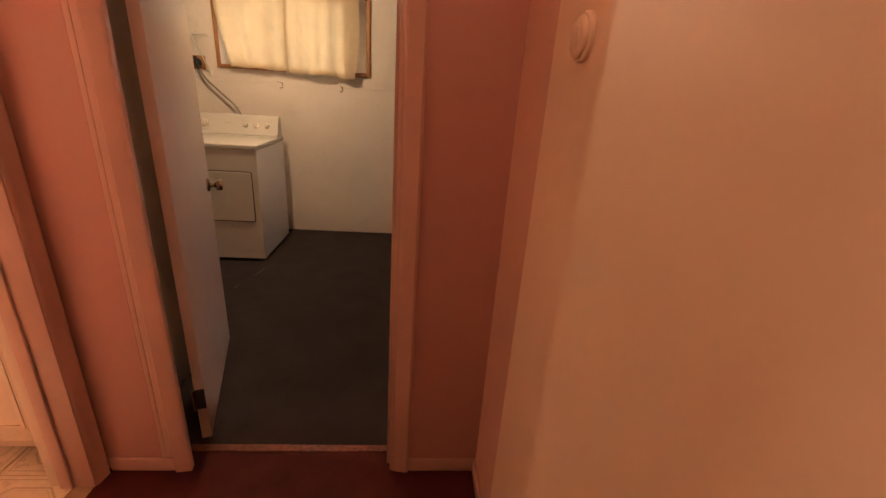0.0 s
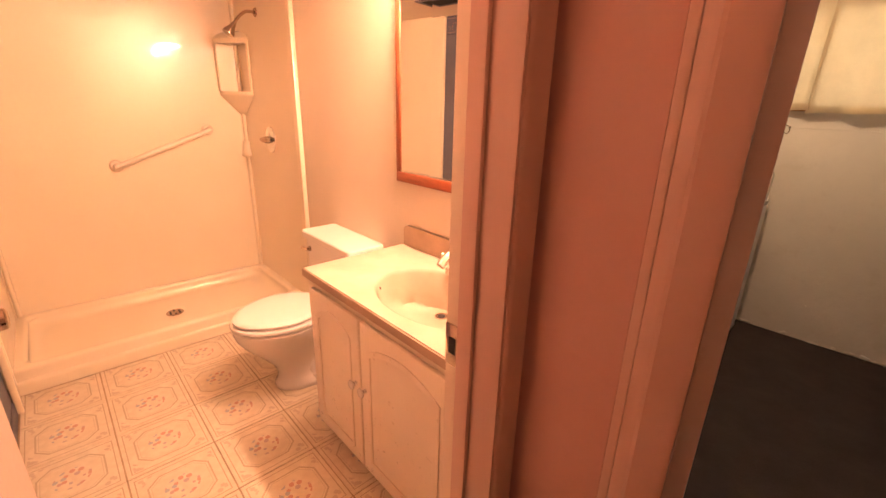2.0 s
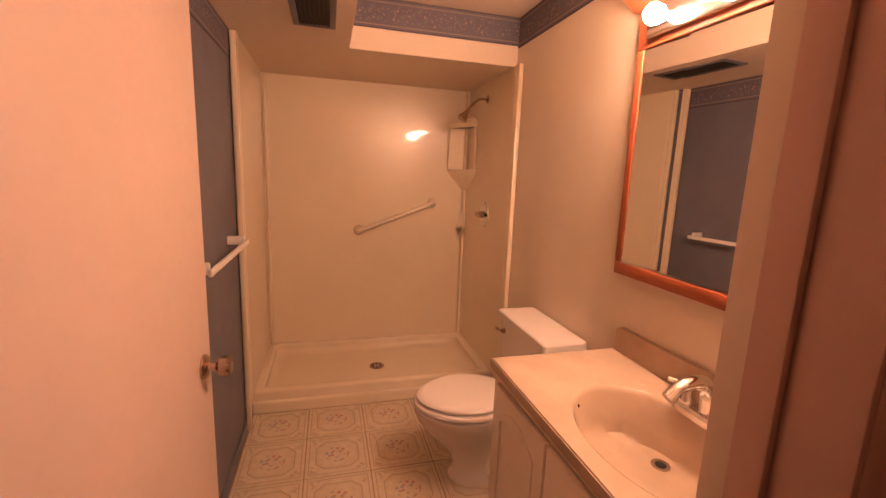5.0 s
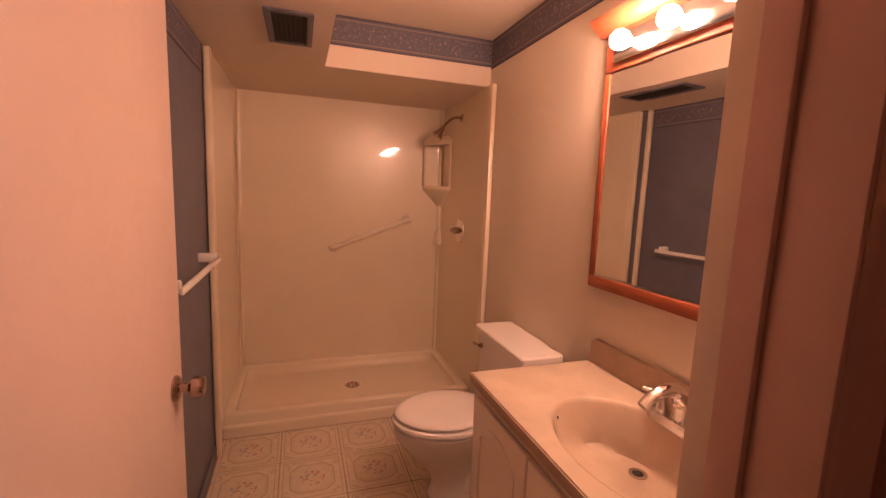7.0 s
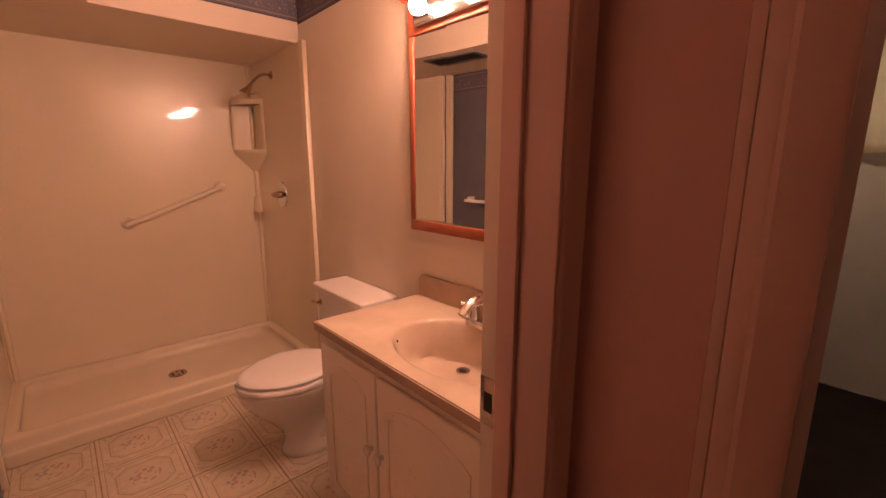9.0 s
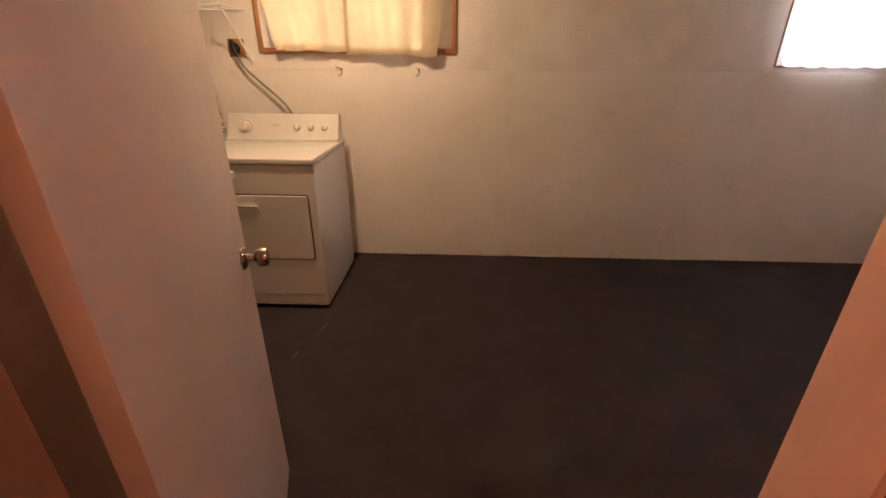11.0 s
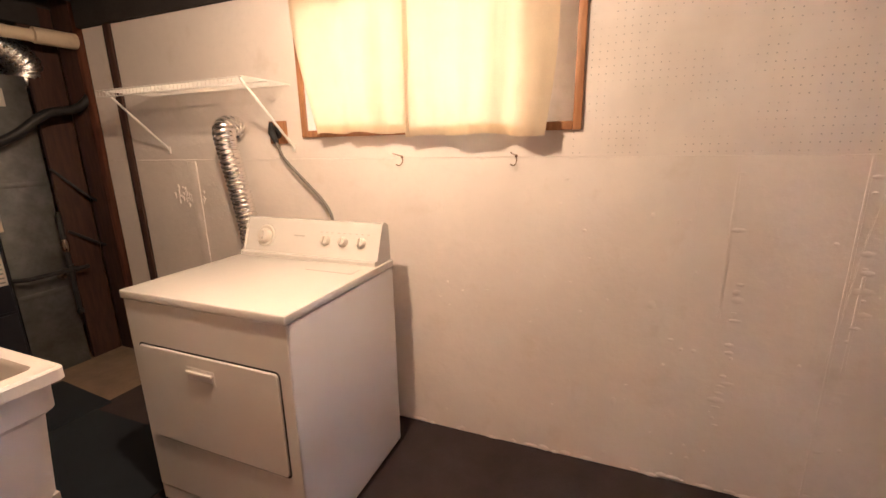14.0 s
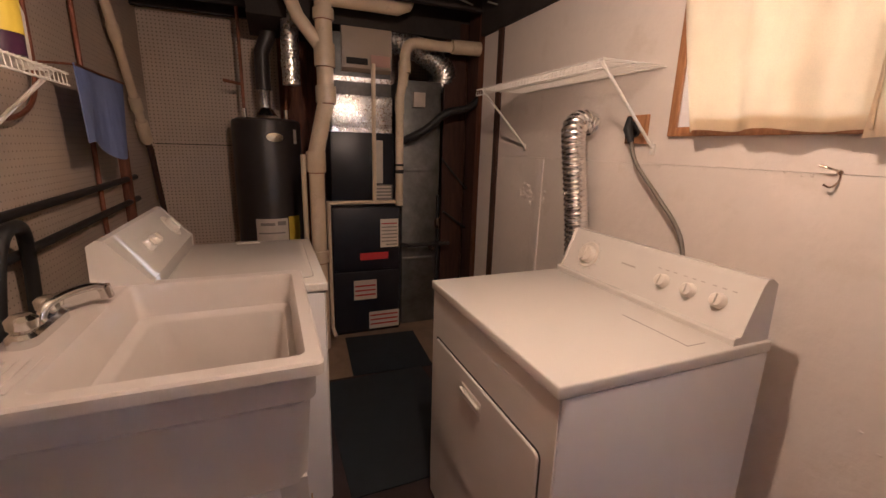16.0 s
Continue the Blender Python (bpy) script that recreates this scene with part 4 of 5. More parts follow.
# patches and lumps of old filler on the painted wall
random.seed(4)
lumps = G()
for k in range(46):
    x, z = random.uniform(0.9, 3.6), random.choice((random.uniform(0.05, 0.12), 0.62, 1.12, random.uniform(0.2, 1.25)))
    r = random.uniform(0.004, 0.011)
    lumps.lathe([(r * 1.6, 0.0), (r, -0.0018), (r * 0.4, -0.003), (0, -0.003)], (x, NY - 0.0002, z + random.uniform(-0.02, 0.02)), "y", 9, random.uniform(0.6, 1.3), random.uniform(0.6, 1.5))
for x, z, l, a in ((1.78, 0.95, 0.5, 86), (1.6, 0.6, 0.62, 84), (2.0, 0.9, 0.22, 70), (1.15, 1.0, 0.3, 89), (2.5, 0.5, 0.4, 80)):
    c, s = math.cos(radians(a)), math.sin(radians(a))
    lumps.tube([(x, NY + 0.002, z), (x + c * l * 0.3 + 0.006, NY + 0.001, z + s * l * 0.3), (x + c * l * 0.7 - 0.004, NY + 0.0012, z + s * l * 0.7), (x + c * l, NY + 0.002, z + s * l)], 0.0025, 6)
for k in range(34):
    a, d = random.uniform(0, 6.28), random.uniform(0, 1) ** 0.7
    lumps.lathe([(0.013, 0.0), (0.009, -0.005), (0, -0.007)], (-1.42 + 0.13 * d * math.cos(a), NY - (0.0002 if abs(0.13 * d * math.cos(a) + 0.065) > 0.03 else 0.0082), 1.14 + 0.06 * d * math.sin(a)), "y", 7, random.uniform(0.5, 1.5), random.uniform(0.4, 1.0))
for x0, z0, z1 in ((1.28, 0.3, 1.3), (1.63, 0.04, 1.33), (1.9, 0.5, 1.3), (2.3, 0.04, 0.9), (2.75, 0.1, 1.2)):
    z = z0
    while z < z1:
        r, h = random.uniform(0.004, 0.012), random.uniform(0.0015, 0.0045)
        lumps.lathe([(r * 1.5, 0.0), (r, -h * 0.7), (r * 0.4, -h), (0, -h)], (x0 + random.gauss(0, 0.008) + 0.04 * math.sin(2.5 * z), NY - 0.0002, z), "y", 8, random.uniform(0.5, 1.0), random.uniform(0.8, 2.2))
        z += random.choice((0.015, 0.03, 0.05, 0.1, 0.2))
for k in range(60):
    x, r = -0.0 + 4.0 * random.random(), random.uniform(0.004, 0.012)
    lumps.lathe([(r * 1.5, 0.0), (r, -0.004), (0, -0.006)], (x, NY - 0.0002, random.uniform(0.0, 0.02)), "y", 7, 0.8, random.uniform(1, 3))
for x, z0, z1 in ((1.27, 0.75, 1.32), (1.62, 0.05, 1.34), (1.66, 0.6, 0.95), (2.28, 0.1, 1.0)):
    lumps.box(x - 0.005, x + 0.005, NY - 0.0018, NY + 0.001, z0, z1, 0.0008, 1)
for k in range(34):
    r = random.uniform(0.0018, 0.0045)
    lumps.lathe([(r * 1.5, 0.0), (r, -0.0015), (0, -0.003)], (random.uniform(0.1, 1.3), NY - 0.0002, random.uniform(0.1, 1.28)), "y", 8, random.uniform(0.5, 1.1), random.uniform(0.6, 1.6))
for k in range(90):
    x, r = random.uniform(-1.8, 4.0), random.uniform(0.0012, 0.0032)
    lumps.lathe([(r * 1.6, 0.0), (r, -0.0015), (0, -0.0025)], (x, NY - 0.0002, seam - 0.006 + random.uniform(-0.003, 0.003)), "y", 7, 1.0, random.uniform(1.0, 2.0))
structure("wall_filler", lumps, WALL_OLD)
structure("ground", G().box(-60, 60, 1.3, 90, 0.9, 1.3), surface("lawn", (0.07, 0.1, 0.04), 0.9, vary=0.3, scale=2, fine=20))


def window_with_curtain(name, x0, x1, z0, z1, label):
    w = thing(name, pose((x0 + x1) / 2, NY, z0), label, "window", kind="structure")
    h, v = (x1 - x0) / 2, z1 - z0
    for a, b in ((-h - 0.032, -h), (h, h + 0.032)):
        part("window_frame", G().box(a, b, -0.014, -0.0005, -0.032, v + 0.02, 0.003), PINE, w)
    part("window_sill", G().box(-h + 0.0005, h - 0.0005, -0.016, 0.0, -0.032, 0.0, 0.003), PINE, w)
    part("window_head", G().box(-h + 0.0005, h - 0.0005, -0.014, -0.0005, v, v + 0.02, 0.003), PINE, w)
    for a, b in ((-h + 0.001, -h + 0.1), (-0.02, 0.02), (h - 0.13, h - 0.001)):
        part("sash", G().box(a, b, 0.1, 0.125, 0.001, v - 0.001, 0.003), WALL_OLD, w)
    g = part("pane", G().box(-h + 0.101, h - 0.131, 0.11, 0.114, 0.002, v - 0.002), clear_glass("pane_glass"), w)
    g.visible_shadow = False
    return w


window_with_curtain("window_1", WX0, WX1, WZ0, WZ1, "pine framed basement window behind a curtain")
window_with_curtain("window_2", W2X0, W2X1, W2Z0, W2Z1, "bright basement window behind a sheer curtain")


def curtain(x0, x1, z0, z1, y, waves, depth, seed, drop, reach=1.0, behind=0.0, tuck=(0.0, 0.0)):
    """A gathered cloth sheet hanging from z1 to about z0."""
    rnd = random.Random(seed)
    ph = [rnd.uniform(0, 6.28) for _ in range(4)]

    def at(u, v):
        v *= reach
        x = x0 + (x1 - x0) * u
        k = 0.4 + 0.6 * (1 - v)
        f = math.sin(waves * 6.28 * u + ph[0] + 0.7 * math.sin(6 * u + ph[1])) + 0.4 * math.sin(waves * 13.1 * u + ph[2])
        low = z0 + drop * math.sin(3.1 * u + ph[3]) + 0.004 * math.sin(waves * 6.28 * u)
        slope = math.cos(waves * 6.28 * u + ph[0]) * depth * k * waves * 6.28 / (x1 - x0)
        x += (tuck[0] * (1 - u) ** 3 + tuck[1] * u ** 3) * (1 - v) ** 2
        return (x + 0.010 * math.sin(5 * v + ph[1] + 4 * u) * (1 - v), y + behind - depth * k * f * 0.5, low + (z1 - low) * v), (slope * 0.5, 1, 0)
    return G().sheet(at, 110, 16, 0.0016)


ct = thing("curtain", pose(0, 0, 0), "cream cotton curtain with orange top hem", "curtain")
part("left_panel", curtain(-0.52, 0.06, 1.452, 2.062, NY - 0.075, 2.3, 0.04, 2, 0.008, tuck=(0.10, 0.0)), CURTAIN, ct)
part("right_panel", curtain(0.045, 0.655, 1.428, 2.062, NY - 0.083, 2.1, 0.04, 7, 0.011, tuck=(-0.015, -0.028)), CURTAIN, ct)
part("bottom_hem", curtain(-0.52, 0.06, 1.452, 2.062, NY - 0.075, 2.3, 0.04, 2, 0.008, 0.06, 0.003, tuck=(0.10, 0.0)), CURTAIN, ct)
part("bottom_hem", curtain(0.045, 0.655, 1.428, 2.062, NY - 0.083, 2.1, 0.04, 7, 0.011, 0.06, 0.003, tuck=(-0.015, -0.028)), CURTAIN, ct)
part("top_hem", G().box(-0.5, 0.66, NY - 0.112, NY - 0.076, 2.0625, 2.084, 0.004), CURTAIN_TOP, ct, "orange hem")
rod = thing("curtain_rod", pose(0.09, NY - 0.094, 2.1), "dark metal curtain rod above the window", "curtain rod")
part("bar", G().tube([(-0.68, 0, 0), (0.68, 0, 0)], 0.006, 10), BLACK_IRON, rod)
for x in (-0.67, 0.67):
    part("bracket", G().box(x - 0.012, x + 0.012, -0.004, 0.058, -0.022, -0.0065, 0.002), BLACK_IRON, rod)
single("sheer_curtain", curtain(2.78, 3.56, 1.385, 2.07, NY - 0.04, 6, 0.014, 11, 0.008), SHEER, "white sheer curtain glowing with daylight", "curtain")
latch = thing("wall_latch", pose(2.76, NY - 0.0005, 1.355), "small white painted catch on the wall", "latch")
part("body", G().box(-0.035, 0.035, -0.022, 0, -0.018, 0.022, 0.006), WALL_OLD, latch)
for x in (-0.03, 0.49):
    hk = thing("coat_hook", pose(x, NY - 0.0006, 1.338), "bent dark wire hook screwed into the wall", "hook", "hooks under the window")
    part("wire", G().tube(smooth_path([(-0.03 if x < 0 else -0.012, -0.03, 0.028), (-0.008, -0.026, 0.022), (0.004, -0.002, 0.012), (0.006, -0.001, -0.01), (0.0, -0.02, -0.026), (-0.014, -0.028, -0.02)]), 0.0028, 8), BRASS, hk)
    part("screw", G().lathe([(0, -0.004), (0.006, -0.003), (0.007, 0)], (0.004, 0, 0.012), "y", 10), BRASS, hk)


# washer and dryer
def machine(name, m, label, dryer):
    """A laundry machine facing -y, its front right foot at the origin."""
    w, d, h = 0.737, 0.665, 0.92
    t = thing(name, m, label, "dryer" if dryer else "washer")
    part("body", G().box(-w, 0, 0.004, d, 0.022, 0.886, 0.008), ENAMEL_SIDE, t)
    for x in (-w + 0.05, -0.05):
        for y in (0.06, d - 0.06):
            part("foot", G().lathe([(0.02, 0.0005), (0.02, 0.012), (0.01, 0.014), (0.01, 0.023)], (x, y, 0), "z", 12), RUBBER, t)
    part("front_panel", G().box(-w + 0.002, -0.002, 0.0, 0.0036, 0.1, 0.885, 0.0015, 1), ENAMEL, t)
    part("kick_panel", G().box(-w + 0.004, -0.004, 0.0015, 0.0038, 0.03, 0.096, 0.001, 1), ENAMEL, t)
    lid = part("top", G().box(-w - 0.003, 0.003, -0.008, d, 0.8875, h, 0.0055, 3), ENAMEL, t)
    if dryer:
        o = oblong(-0.698, -0.045, 0.332, 0.725, 0, 0.02)
        part("door_gap", G().rings([[(x, -0.0006, z) for x, z, _ in o], [(x, -0.0003, z) for x, z, _ in o]]), BLACK_IRON, t)
        o = oblong(-0.691, -0.052, 0.339, 0.718, 0, 0.016)
        door = part("door", G().rings([[(x, -0.0007, z) for x, z, _ in o], [(x, -0.005, z) for x, z, _ in o], [(-0.3715 + (x + 0.3715) * 0.99, -0.0075, 0.5285 + (z - 0.5285) * 0.985) for x, z, _ in o]]), ENAMEL, t, angle=12)
        part("handle_recess", G().box(-0.455, -0.325, -0.0092, -0.0076, 0.618, 0.674, 0.0008, 1), ENAMEL, door)
        part("handle_shadow", G().box(-0.447, -0.333, -0.0102, -0.0093, 0.630, 0.652), ENAMEL_SIDE, door)
        part("handle_lip", G().box(-0.450, -0.330, -0.020, -0.0093, 0.653, 0.663, 0.003), ENAMEL, door)
        part("lint_door_gap", G().box(-0.262, -0.045, 0.414, 0.4165, h - 0.0005, h + 0.0006).box(-0.0475, -0.045, 0.4165, 0.478, h - 0.0005, h + 0.0006), INK, lid)
    else:
        o = oblong(-w + 0.07, -0.07, 0.03, 0.50, 0, 0.03)
        part("lid_gap", G().rings([[(x, y, h + 0.0002) for x, y, _ in o], [(x, y, h + 0.0008) for x, y, _ in o]]), INK, lid)
        o = oblong(-w + 0.073, -0.073, 0.033, 0.497, 0, 0.028)
        part("lid", G().rings([[(x, y, h + 0.0009) for x, y, _ in o], [(x, y, h + 0.004) for x, y, _ in o], [(-w / 2 + (x + w / 2) * 0.985, 0.265 + (y - 0.265) * 0.985, h + 0.006) for x, y, _ in o]]), ENAMEL, t)
        part("lid_handle", G().box(-0.06, -0.02, 0.22, 0.32, h + 0.0003, h + 0.008, 0.003), ENAMEL, t)
    if dryer:
        low, high = (0.552, h + 0.022), (0.602, h + 0.150)
        prof = [(0.528, h), (0.528, h + 0.014), (0.532, h + 0.018), (0.548, h + 0.018), low, high, (0.612, h + 0.163), (0.63, h + 0.165), (0.655, h + 0.15), (0.66, h)]
    else:
        low, high = (0.515, h + 0.058), (0.604, h + 0.165)
        prof = [(0.503, h), (0.503, h + 0.05), low, high, (0.614, h + 0.176), (0.632, h + 0.178), (0.655, h + 0.162), (0.66, h)]
    con = part("console", G().prism(prof, -w + 0.014, -0.014, "x"), ENAMEL, t)
    for x in (-w + 0.006, -0.0135):
        part("end_cap", G().prism([(y - 0.003, z + (0.003 if z > h else 0)) for y, z in prof], x, x + 0.0075, "x"), ENAMEL, con)
    tilt = math.degrees(math.atan2(high[0] - low[0], high[1] - low[1]))
    face = Matrix.Translation((0, (low[0] + high[0]) / 2, (low[1] + high[1]) / 2)) @ pose(0, 0, 0, -tilt, 0, 0)
    dx, knobs = (-0.61, (-0.275, -0.185, -0.095)) if dryer else (-0.12, (-0.5, -0.41))
    dial = part("dial_ring", G().lathe([(0.05, -0.0006), (0.05, -0.003), (0.047, -0.005), (0.041, -0.004), (0.036, -0.0008)], (dx, 0, 0), "y", 32), KNOB_CREAM, con, m=face)
    part("dial", G().lathe([(0.033, -0.001), (0.031, -0.016), (0.027, -0.021), (0, -0.022)], (dx, 0, 0), "y", 24), KNOB_CREAM, dial)
    part("dial_grip", G().box(dx - 0.004, dx + 0.004, -0.031, -0.0205, -0.023, 0.023, 0.003), KNOB_CREAM, dial)
    for x in knobs:
        k = part("knob", G().lathe([(0.022, -0.001), (0.019, -0.018), (0.016, -0.021), (0, -0.022)], (x, 0, -0.002), "y", 20), KNOB_CREAM, con, m=face)
        part("knob_grip", G().box(x - 0.003, x + 0.003, -0.028, -0.0215, -0.015, 0.015, 0.002), KNOB_CREAM, k)
    marks = G()
    for x in knobs:
        for s in (-0.028, 0, 0.028):
            marks.box(x + s - 0.006, x + s + 0.006, -0.0012, -0.0006, 0.032, 0.035)
    for k in range(12):
        a = k * 0.5236
        marks.box(dx + 0.058 * math.cos(a) - 0.003, dx + 0.058 * math.cos(a) + 0.003, -0.0012, -0.0006, 0.056 * math.sin(a) - 0.001, 0.056 * math.sin(a) + 0.001)
    marks.box(dx + 0.16, dx + 0.22, -0.0012, -0.0006, 0.008, 0.013) if dryer else marks.box(dx - 0.2, dx - 0.15, -0.0012, -0.0006, 0.008, 0.013)
    tagged(part("printed_marks", marks, FAINT_INK, con, "small grey printed markings", m=face), kind="stuff")
    return t


machine("dryer", pose(0, 0, 0), "white front loading clothes dryer", True)
machine("washer", pose(-1.56, -0.37, 0, 0, 0, 180), "white top loading washer beside the sink", False)

# laundry sink
sink = thing("laundry_sink", pose(-0.535, -0.76, 0), "deep white plastic laundry sink on legs", "sink")
off = pose(0.535, 0.76, 0)
SX0, SX1, SY0, SY1, SZ = -0.87, -0.183, -1.075, -0.445, 0.962
shell = [oblong(SX0 + 0.07, SX1 - 0.07, SY0 + 0.06, SY1 - 0.06, 0.625, 0.04), oblong(SX0 + 0.05, SX1 - 0.045, SY0 + 0.05, SY1 - 0.04, 0.65, 0.04), oblong(SX0 + 0.035, SX1 - 0.032, SY0 + 0.03, SY1 - 0.028, 0.855, 0.035),
         oblong(SX0 + 0.022, SX1 - 0.02, SY0 + 0.02, SY1 - 0.016, 0.868, 0.03), oblong(SX0 + 0.02, SX1 - 0.018, SY0 + 0.02, SY1 - 0.014, SZ - 0.034, 0.03),
         oblong(SX0, SX1, SY0, SY1, SZ - 0.03, 0.018), oblong(SX0, SX1, SY0, SY1, SZ - 0.006, 0.018), oblong(SX0 + 0.005, SX1 - 0.005, SY0 + 0.005, SY1 - 0.005, SZ, 0.016),
         oblong(SX0 + 0.045, SX1 - 0.04, SY0 + 0.14, SY1 - 0.034, SZ, 0.02), oblong(SX0 + 0.05, SX1 - 0.045, SY0 + 0.147, SY1 - 0.04, SZ - 0.012, 0.025),
         oblong(SX0 + 0.054, SX1 - 0.049, SY0 + 0.16, SY1 - 0.044, SZ - 0.092, 0.03), oblong(SX0 + 0.056, SX1 - 0.051, SY0 + 0.163, SY1 - 0.046, SZ - 0.098, 0.03), oblong(SX0 + 0.078, SX1 - 0.068, SY0 + 0.19, SY1 - 0.064, SZ - 0.106, 0.035), oblong(SX0 + 0.083, SX1 - 0.072, SY0 + 0.196, SY1 - 0.068, SZ - 0.114, 0.035),
         oblong(SX0 + 0.095, SX1 - 0.085, SY0 + 0.235, SY1 - 0.085, 0.68, 0.05), oblong(SX0 + 0.2, SX1 - 0.19, SY0 + 0.33, SY1 - 0.17, 0.665, 0.05)]
part("tub", G().rings(shell), PLASTIC, sink, m=off)
ribs = G()
for k in range(5):
    ribs.box(SX1 - 0.19, SX1 - 0.05, SY0 + 0.03 + 0.02 * k, SY0 + 0.038 + 0.02 * k, SZ + 0.0002, SZ + 0.004, 0.0015, 1)
part("soap_ribs", ribs, PLASTIC, sink, m=off)
for x, y, dx, dy in ((SX1 - 0.08, SY1 - 0.074, -0.05, 0.04), (SX0 + 0.085, SY1 - 0.074, 0.05, 0.04), (SX1 - 0.08, SY0 + 0.09, -0.05, -0.03), (SX0 + 0.085, SY0 + 0.09, 0.05, -0.03)):
    leg = [[(x - s, y - s, z), (x + s, y - s, z), (x + s, y + s, z), (x - s, y + s, z)] for s, z in ((0.03, 0.66),)]
    leg += [[(x + dx - 0.014, y + dy - 0.014, 0.0), (x + dx + 0.014, y + dy - 0.014, 0.0), (x + dx + 0.014, y + dy + 0.014, 0.0), (x + dx - 0.014, y + dy + 0.014, 0.0)]]
    part("leg", G().rings(leg), PLASTIC, sink, m=off)
tf = thing("sink_faucet", pose(-0.517, SY0 + 0.055, SZ + 0.0004), "chrome laundry faucet with two handles", "faucet")
part("deck_plate", G().rings([oblong(-0.095, 0.095, -0.028, 0.028, z, 0.026) for z in (0, 0.02)] + [oblong(-0.085, 0.085, -0.02, 0.02, 0.028, 0.019)]), CHROME, tf)
for s in (-1, 1):
    h = part("handle", G().lathe([(0.018, 0.02), (0.016, 0.032), (0.026, 0.036), (0.028, 0.055), (0.018, 0.064), (0, 0.065)], (s * 0.06, 0, 0), "z", 12), CHROME, tf)
part("spout", G().tube(smooth_path([(-0.01, 0, 0.02), (-0.025, 0.008, 0.05), (-0.07, 0.03, 0.062), (-0.13, 0.06, 0.058), (-0.16, 0.075, 0.045)]), 0.0105, 12), CHROME, tf)
part("spout_tip", G().tube([(-0.16, 0.075, 0.05), (-0.167, 0.079, 0.018)], 0.015, 14), CHROME, tf)

tray = thing("cardboard_tray", pose(-0.6, -0.73, 0), "open brown cardboard tray under the sink", "box")
part("bottom", G().box(-0.24, 0.24, -0.28, 0.28, 0.001, 0.006), CARD, tray)
for a in ((-0.24, -0.235, -0.28, 0.28), (0.235, 0.24, -0.28, 0.28), (-0.2345, 0.2345, -0.28, -0.275), (-0.2345, 0.2345, 0.275, 0.28)):
    part("side", G().box(*a, 0.0062, 0.075), CARD, tray)
part("flap", G().take([(0.2405, -0.25, 0.075), (0.2405, 0.25, 0.075), (0.3, 0.2, 0.035), (0.3, -0.2, 0.035), (0.2405, -0.25, 0.071), (0.2405, 0.25, 0.071), (0.299, 0.2, 0.031), (0.299, -0.2, 0.031)],
                      [(0, 1, 2, 3), (7, 6, 5, 4), (0, 4, 5, 1), (3, 2, 6, 7), (0, 3, 7, 4), (1, 5, 6, 2)]), CARD, tray)

single("floor_mat", G().box(-0.27, 0.27, -0.255, 0.255, 0.0, 0.009, 0.003), TEAL_MAT, "dark teal rubber backed floor mat", "mat", pose(-2.0, 0.145, 0, 0, 0, -4), "mats between the machines")
single("floor_mat", G().box(-0.45, 0.45, -0.31, 0.31, 0.0, 0.009, 0.003), TEAL_MAT, "dark teal rubber backed floor mat", "mat", pose(-1.265, 0.0, 0, 0, 0, 1), "mats between the machines")


# wire shelves
def wire_shelf(name, m, length, depth, label, braces):
    s = thing(name, m, label, "shelf", "wire shelves")
    deck = G()
    for y in (0.004, depth * 0.5, depth):
        deck.tube([(0, -y, 0), (length, -y, 0)], 0.003, 6)
    deck.tube([(0, -depth, -0.03), (length, -depth, -0.03)], 0.003, 6)
    k = 0.0
    while k <= length:
        deck.tube([(k, -0.004, 0.0035), (k, -depth, 0.0035), (k, -depth - 0.002, -0.03)], 0.0021, 5)
        k += 0.0254
    tagged(part("wire_deck", deck, WIRE, s), kind="stuff")
    for x in braces:
        part("brace", G().tube([(x, -depth + 0.005, -0.004), (x + 0.01, -0.006, -0.29)], 0.006, 8), WIRE, s)
        part("brace_foot", G().box(x + 0.001, x + 0.019, -0.01, -0.0008, -0.315, -0.275, 0.002), WIRE, s)
    return s


wire_shelf("wire_shelf", pose(-1.59, NY - 0.0005, 1.695), 0.975, 0.29, "white coated wire shelf above the dryer", (0.06, 0.955))
wire_shelf("wire_shelf", pose(-0.93, SY + 0.3125, 1.555, 0, 0, 180) @ pose(-0.93, 0.3, 0), 0.93, 0.29, "white wire shelf holding bottles above the sink", (0.1, 0.85))

# dryer duct, outlet and cord
duct = G()
path = smooth_path([(x + 0.035, y, z) for x, y, z in [(-1.01, NY - 0.002, 1.5), (-1.005, NY - 0.06, 1.515), (-0.99, NY - 0.115, 1.49), (-0.965, NY - 0.135, 1.42), (-0.925, NY - 0.13, 1.2), (-0.895, NY - 0.125, 1.0), (-0.88, NY - 0.125, 0.7), (-0.86, NY - 0.125, 0.3), (-0.82, NY - 0.14, 0.15)]], 60)
even, reach = [path[0]], 0.0
for p, q in zip(path, path[1:]):
    reach += (q - p).length
    while len(even) * 0.0038 <= reach:
        even.append(q - (q - p) * ((reach - len(even) * 0.0038) / max((q - p).length, 1e-6)))
rnd = random.Random(3)
duct.tube(even, [0.0475 + 0.0062 * abs(math.sin(k * math.pi / 6.0)) + rnd.uniform(-0.0007, 0.0007) for k in range(len(even))], 22)
single("dryer_duct", duct, FOIL_DUCT, "crinkled silver foil dryer duct", "duct")
out = thing("power_outlet", pose(-0.71, NY - 0.0006, 1.475), "wood backed dryer outlet with a black plug", "outlet")
part("backboard", G().box(-0.052, 0.052, -0.014, 0, -0.055, 0.055, 0.002), PINE, out)
part("socket", G().lathe([(0.032, -0.0145), (0.032, -0.022), (0.025, -0.026), (0, -0.026)], (-0.005, 0, 0.0), "y", 20), BLACK_IRON, out)
